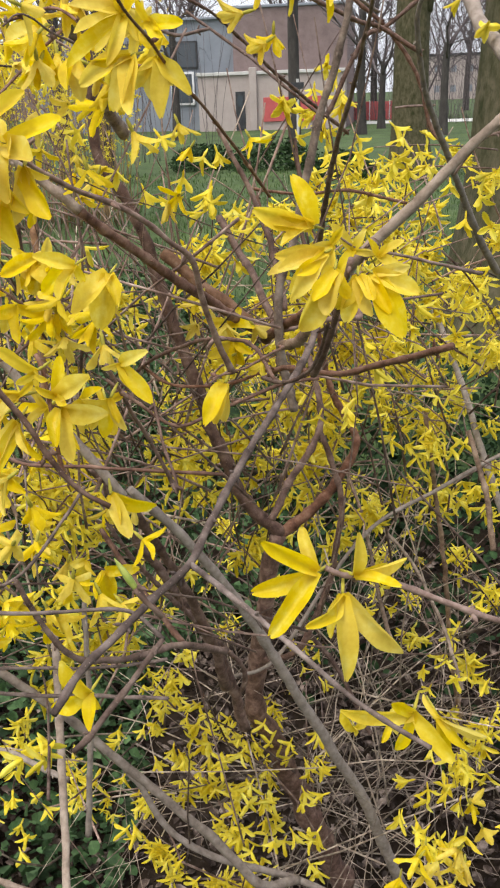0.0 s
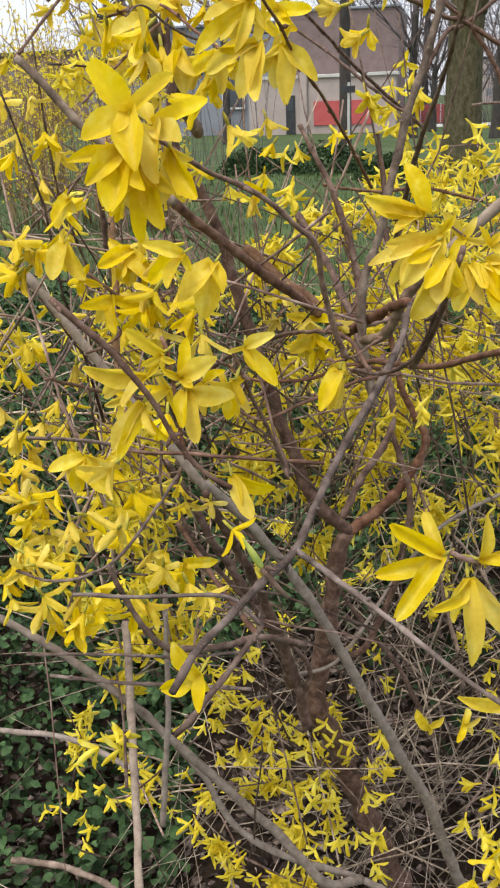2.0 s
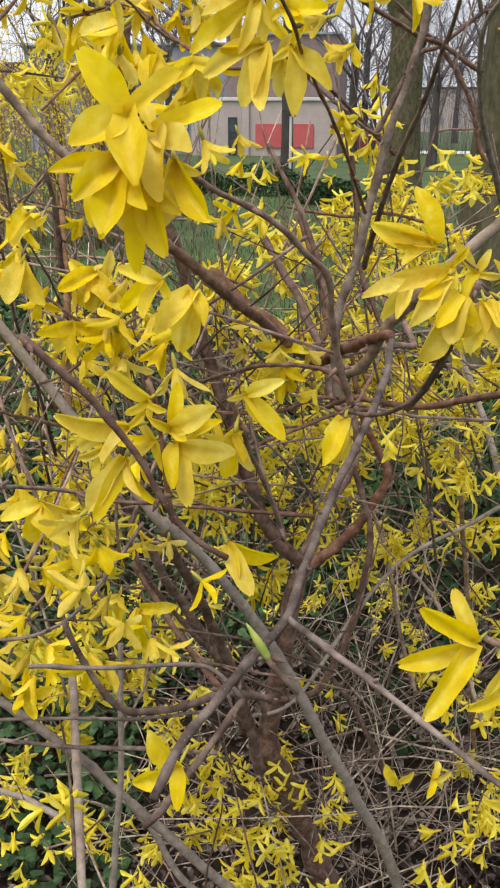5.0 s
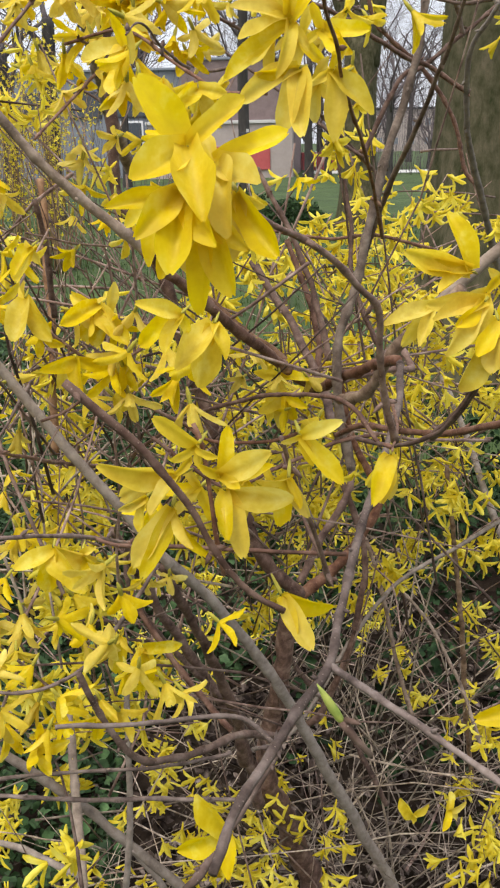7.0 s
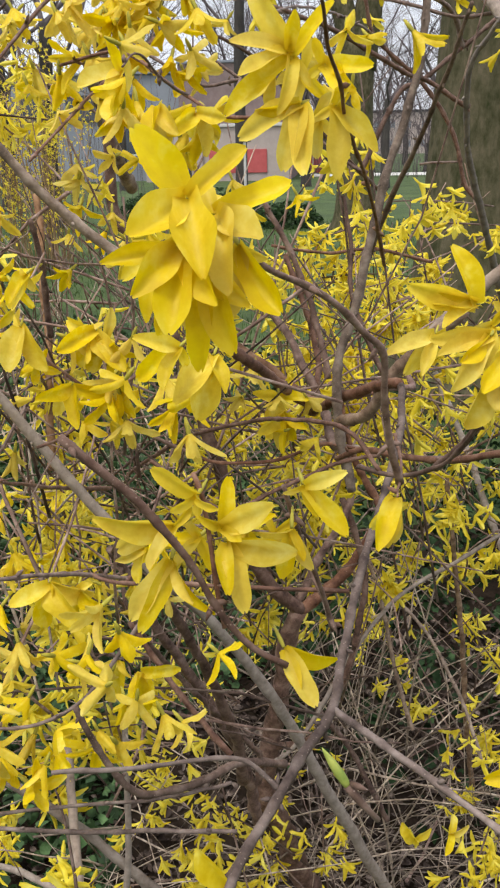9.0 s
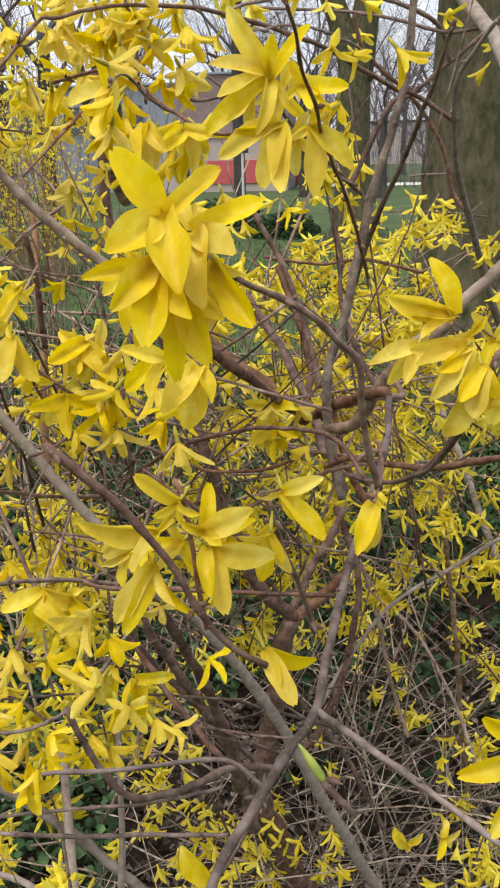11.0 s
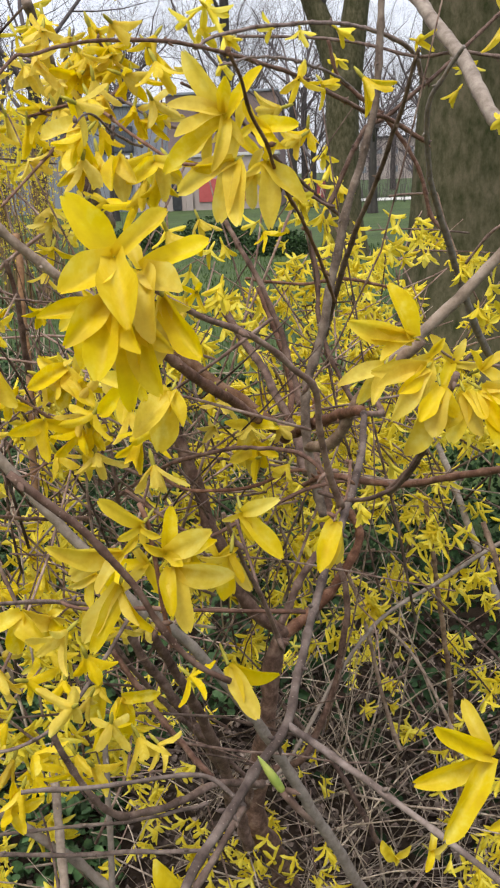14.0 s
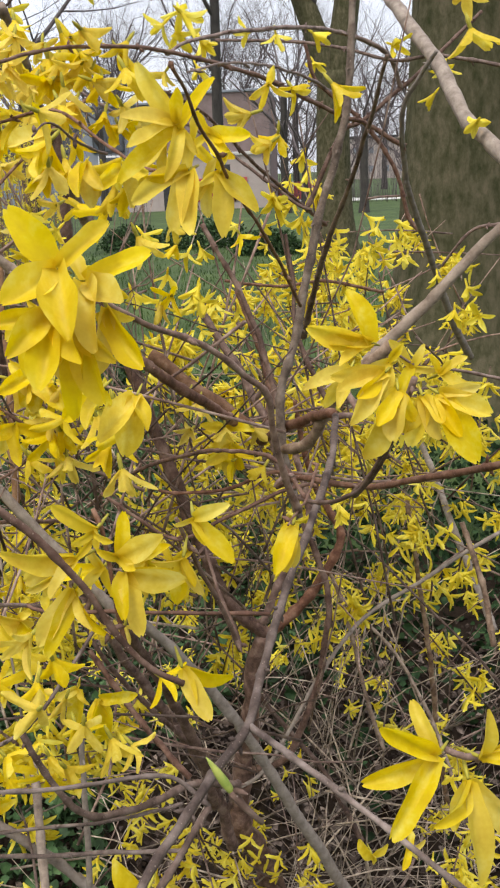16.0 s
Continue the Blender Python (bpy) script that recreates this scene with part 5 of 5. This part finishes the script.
cluster(0.175, 1.470, 0.831, 3, 0.023)
cluster(0.223, 1.335, 0.879, 3, 0.021)
cluster(0.230, 1.362, 0.805, 3, 0.022)
cluster(0.223, 1.550, 0.868, 4, 0.023)
cluster(0.213, 1.558, 0.895, 3, 0.023)
cluster(0.376, 1.243, 0.841, 4, 0.021)
cluster(0.396, 1.267, 0.890, 3, 0.021)
cluster(0.387, 1.140, 0.851, 4, 0.020)
cluster(0.406, 1.154, 0.877, 3, 0.020)
cluster(0.242, 1.210, 0.832, 2, 0.021)
cluster(0.199, 1.707, 1.000, 4, 0.024)
cluster(0.383, 1.838, 0.956, 5, 0.025)
cluster(0.024, 0.995, 1.858, 3, 0.015)
cluster(0.073, 0.979, 1.858, 3, 0.015)
cluster(0.112, 0.984, 1.861, 3, 0.015)
cluster(0.126, 0.956, 1.836, 3, 0.015)
cluster(-0.009, 1.071, 1.841, 3, 0.016)
cluster(0.011, 1.124, 1.836, 2, 0.016)
cluster(-0.008, 1.116, 1.818, 3, 0.016)
cluster(0.089, 1.039, 1.877, 3, 0.015)
cluster(0.115, 1.091, 1.867, 3, 0.016)
cluster(0.153, 1.209, 1.895, 2, 0.016)
cluster(0.145, 0.972, 1.813, 2, 0.015)
cluster(0.118, 0.973, 1.824, 3, 0.015)
cluster(0.274, 1.383, 1.910, 1, 0.018)
cluster(0.248, 1.004, 1.819, 2, 0.015)
cluster(0.398, 1.375, 1.846, 2, 0.018)
cluster(0.258, 1.383, 1.748, 3, 0.018)
cluster(0.270, 1.381, 1.738, 3, 0.018)
cluster(0.251, 1.386, 1.760, 2, 0.018)
cluster(0.343, 1.483, 1.704, 3, 0.019)
cluster(0.350, 1.473, 1.670, 3, 0.019)
cluster(0.328, 1.673, 1.646, 3, 0.020)
cluster(0.035, 1.084, 1.703, 3, 0.016)
cluster(0.036, 1.027, 1.686, 3, 0.016)
cluster(0.050, 1.089, 1.712, 3, 0.016)
cluster(0.027, 1.149, 1.742, 3, 0.016)
cluster(0.035, 0.919, 1.680, 2, 0.015)
cluster(0.233, 0.973, 1.814, 2, 0.015)
cluster(0.250, 0.975, 1.816, 2, 0.015)
cluster(0.254, 1.376, 1.755, 4, 0.018)
cluster(0.342, 1.466, 1.678, 4, 0.019)
cluster(0.148, 1.131, 1.674, 3, 0.016)
cluster(0.133, 1.132, 1.679, 2, 0.016)
cluster(0.362, 0.945, 1.856, 2, 0.014)
cluster(0.410, 1.204, 1.828, 1, 0.016)
cluster(0.360, 1.322, 1.887, 1, 0.017)
cluster(0.231, 1.255, 1.881, 2, 0.017)
cluster(0.188, 1.257, 1.898, 2, 0.017)
cluster(0.430, 1.255, 1.648, 3, 0.017)
cluster(0.419, 1.261, 1.671, 2, 0.017)
cluster(0.168, 1.270, 1.606, 4, 0.018)
cluster(0.182, 1.323, 1.603, 3, 0.018)
cluster(0.152, 1.178, 1.654, 2, 0.017)
cluster(0.002, 0.804, 1.439, 4, 0.016)
cluster(0.009, 0.776, 1.419, 4, 0.016)
cluster(0.051, 0.808, 1.422, 3, 0.016)
cluster(-0.027, 0.866, 1.447, 4, 0.017)
cluster(-0.009, 0.885, 1.429, 3, 0.017)
cluster(-0.056, 0.917, 1.452, 4, 0.018)
cluster(-0.009, 0.923, 1.442, 3, 0.018)
cluster(0.059, 0.835, 1.431, 3, 0.017)
cluster(-0.077, 0.978, 1.480, 4, 0.018)
cluster(-0.069, 1.033, 1.477, 3, 0.019)
cluster(-0.084, 0.991, 1.518, 3, 0.018)
cluster(-0.003, 1.249, 0.822, 5, 0.017)
cluster(0.000, 1.384, 0.872, 4, 0.017)
cluster(0.045, 1.352, 0.890, 4, 0.017)
cluster(-0.015, 1.257, 0.910, 3, 0.017)
cluster(-0.029, 1.408, 0.806, 4, 0.017)
cluster(0.065, 1.412, 0.834, 3, 0.017)
cluster(0.128, 1.368, 0.858, 5, 0.017)
cluster(0.126, 1.323, 0.848, 3, 0.017)
cluster(0.170, 1.193, 0.810, 4, 0.017)
cluster(0.265, 1.268, 0.865, 4, 0.017)
cluster(0.058, 1.327, 1.020, 4, 0.017)
cluster(0.039, 1.293, 0.855, 5, 0.017)
cluster(0.414, 1.411, 0.959, 4, 0.017)
cluster(0.484, 1.511, 0.882, 4, 0.017)
cluster(0.461, 1.518, 0.972, 3, 0.017)
cluster(0.429, 1.289, 0.868, 4, 0.017)
cluster(0.450, 1.327, 0.806, 3, 0.017)
cluster(0.405, 1.238, 0.834, 3, 0.017)
cluster(0.491, 1.436, 1.065, 4, 0.017)
cluster(0.310, 1.533, 0.995, 4, 0.017)
cluster(0.495, 1.406, 0.949, 3, 0.017)
cluster(0.070, 1.306, 0.857, 4, 0.017)
cluster(0.134, 1.206, 0.939, 3, 0.017)
cluster(0.364, 0.947, 1.070, 3, 0.014)
cluster(0.391, 0.951, 1.068, 3, 0.014)
cluster(0.423, 0.962, 1.083, 3, 0.014)
cluster(0.441, 0.957, 1.062, 3, 0.014)
cluster(0.408, 0.947, 1.050, 3, 0.014)
cluster(0.433, 0.970, 1.098, 3, 0.014)
cluster(0.079, 0.987, 1.862, 2, 0.010, 1.08)
cluster(0.093, 0.987, 1.858, 2, 0.010, 1.08)
cluster(0.121, 0.970, 1.864, 2, 0.010, 1.08)
cluster(0.126, 0.967, 1.851, 2, 0.010, 1.08)
cluster(0.139, 0.942, 1.835, 2, 0.010, 1.08)
cluster(0.066, 0.956, 1.831, 2, 0.010, 1.08)
cluster(0.069, 0.979, 1.838, 2, 0.010, 1.08)
cluster(0.063, 0.950, 1.813, 2, 0.010, 1.08)
cluster(0.125, 0.904, 1.783, 2, 0.010, 1.08)
cluster(0.137, 0.902, 1.775, 2, 0.010, 1.08)
cluster(0.146, 0.915, 1.779, 2, 0.010, 1.08)
cluster(0.053, 1.014, 1.854, 2, 0.010, 1.08)
cluster(0.136, 1.034, 1.863, 2, 0.010, 1.08)
cluster(0.074, 1.037, 1.751, 2, 0.010, 1.08)
cluster(0.048, 1.034, 1.749, 2, 0.010, 1.08)
cluster(0.149, 1.140, 1.897, 2, 0.010, 1.08)
cluster(0.159, 1.175, 1.907, 2, 0.010, 1.08)
cluster(0.234, 1.158, 1.761, 2, 0.010, 1.08)
cluster(0.102, 0.977, 1.822, 2, 0.010, 1.08)

# deeper masses of small flowers on thin twigs
flower_mass((0.30, 1.98, 1.56), (0.13, 0.25, 0.08), 110)
flower_mass((0.44, 1.80, 1.36), (0.14, 0.30, 0.18), 430)
flower_mass((0.20, 1.72, 1.34), (0.13, 0.26, 0.11), 190)
flower_mass((-0.10, 1.36, 1.34), (0.12, 0.20, 0.08), 60)
flower_mass((-0.02, 1.10, 1.24), (0.11, 0.18, 0.09), 60)
flower_mass((0.06, 1.50, 0.74), (0.20, 0.22, 0.13), 70)
flower_mass((0.36, 1.81, 0.90), (0.06, 0.15, 0.19), 24)
flower_mass((0.49, 1.53, 0.82), (0.08, 0.20, 0.20), 60)
flower_mass((-0.16, 1.36, 0.72), (0.15, 0.18, 0.07), 34)
flower_mass((-0.07, 1.45, 1.88), (0.14, 0.25, 0.12), 40)
flower_mass((0.40, 1.95, 1.60), (0.14, 0.22, 0.07), 90)
flower_mass((0.22, 1.70, 1.22), (0.12, 0.24, 0.12), 80)
flower_mass((-0.16, 1.31, 1.42), (0.09, 0.18, 0.12), 60)
flower_mass((0.14, 1.46, 1.20), (0.10, 0.18, 0.10), 50)
flower_mass((0.13, 1.62, 1.44), (0.16, 0.24, 0.10), 170)
flower_mass((-0.02, 1.40, 1.46), (0.12, 0.22, 0.09), 110)
flower_mass((0.22, 1.90, 1.50), (0.14, 0.24, 0.08), 120)
flower_mass((-0.10, 1.30, 1.16), (0.12, 0.20, 0.08), 70)
flower_mass((0.18, 1.28, 0.76), (0.12, 0.18, 0.12), 90)
flower_mass((0.30, 1.98, 1.08), (0.22, 0.26, 0.14), 90)
flower_mass((-0.03, 1.52, 1.33), (0.16, 0.20, 0.07), 60)
flower_mass((0.06, 1.42, 1.30), (0.08, 0.16, 0.11), 70)

# dry tangle low in the shrub
tangle((0.00, 1.75, 1.32), (0.36, 0.30, 0.16), 90, 0.40, 0.0010)
tangle((-0.16, 1.25, 1.40), (0.12, 0.18, 0.14), 22, 0.32, 0.0013)
tangle((0.15, 1.58, 0.70), (0.33, 0.35, 0.40), 50, 0.55, 0.0012)
tangle((0.42, 1.60, 0.62), (0.24, 0.32, 0.34), 130, 0.26, 0.0007)
tangle((0.10, 1.50, 0.62), (0.26, 0.32, 0.34), 70, 0.26, 0.0007)
tangle((0.44, 1.70, 0.85), (0.22, 0.30, 0.30), 34, 0.60, 0.0012)
tangle((-0.21, 1.37, 0.79), (0.24, 0.25, 0.34), 12, 0.40, 0.0014)
tangle((0.34, 1.44, 0.66), (0.18, 0.25, 0.21), 30, 0.45, 0.0012)
tangle((0.02, 1.56, 1.41), (0.41, 0.35, 0.27), 90, 0.35, 0.0013, True)
tangle((0.06, 1.27, 1.53), (0.22, 0.22, 0.16), 70, 0.35, 0.0012, True)
tangle((0.03, 1.03, 1.57), (0.09, 0.11, 0.12), 34, 0.28, 0.0010, True)
tangle((0.23, 1.60, 0.72), (0.24, 0.30, 0.37), 24, 0.45, 0.0014)
tangle((0.01, 1.19, 1.20), (0.18, 0.20, 0.18), 26, 0.35, 0.0012, True)

# the shrub goes on behind and, unseen, to both sides, added to block skylight
flower_mass((-1.55, 1.55, 0.95), (0.35, 0.55, 0.60), 400)
flower_mass((1.45, 1.75, 0.95), (0.35, 0.55, 0.60), 500)
tangle((-1.60, 1.60, 0.75), (0.35, 0.55, 0.60), 160, 0.50, 0.0024, True)
tangle((1.50, 1.80, 0.75), (0.35, 0.55, 0.60), 200, 0.50, 0.0024, True)
tangle((0.20, 2.35, 0.45), (0.80, 0.30, 0.40), 50, 0.60, 0.0022, True)
flower_mass((0.20, 2.35, 0.65), (0.80, 0.25, 0.25), 240)
tagged(piece("deep_bloom", mesh_of("deep_bloom", deep_v, deep_f, PETAL_FAR), shrub, None, "yellow tufts of bloom further in"), kind="stuff")
tagged(piece("inner_bloom", mesh_of("inner_bloom", mass_fv, mass_ff, PETAL_FAR), shrub, None, "small yellow bloom deep in the shrub"), kind="stuff")
tagged(piece("flowering_growth", mesh_of("flowering_growth", mass_tv, mass_tf, TWIG_INNER), shrub, None, "thin brown flowering shoots"), kind="stuff")
tagged(piece("inner_growth", mesh_of("inner_growth", inner_v, inner_f, TWIG_INNER), shrub, None, "crossing reddish-brown shoots"), kind="stuff")
tagged(piece("dry_growth", mesh_of("dry_growth", dry_v, dry_f, TWIG_BACK), shrub, None, "tangled dry grey-brown brushwood"), kind="stuff")
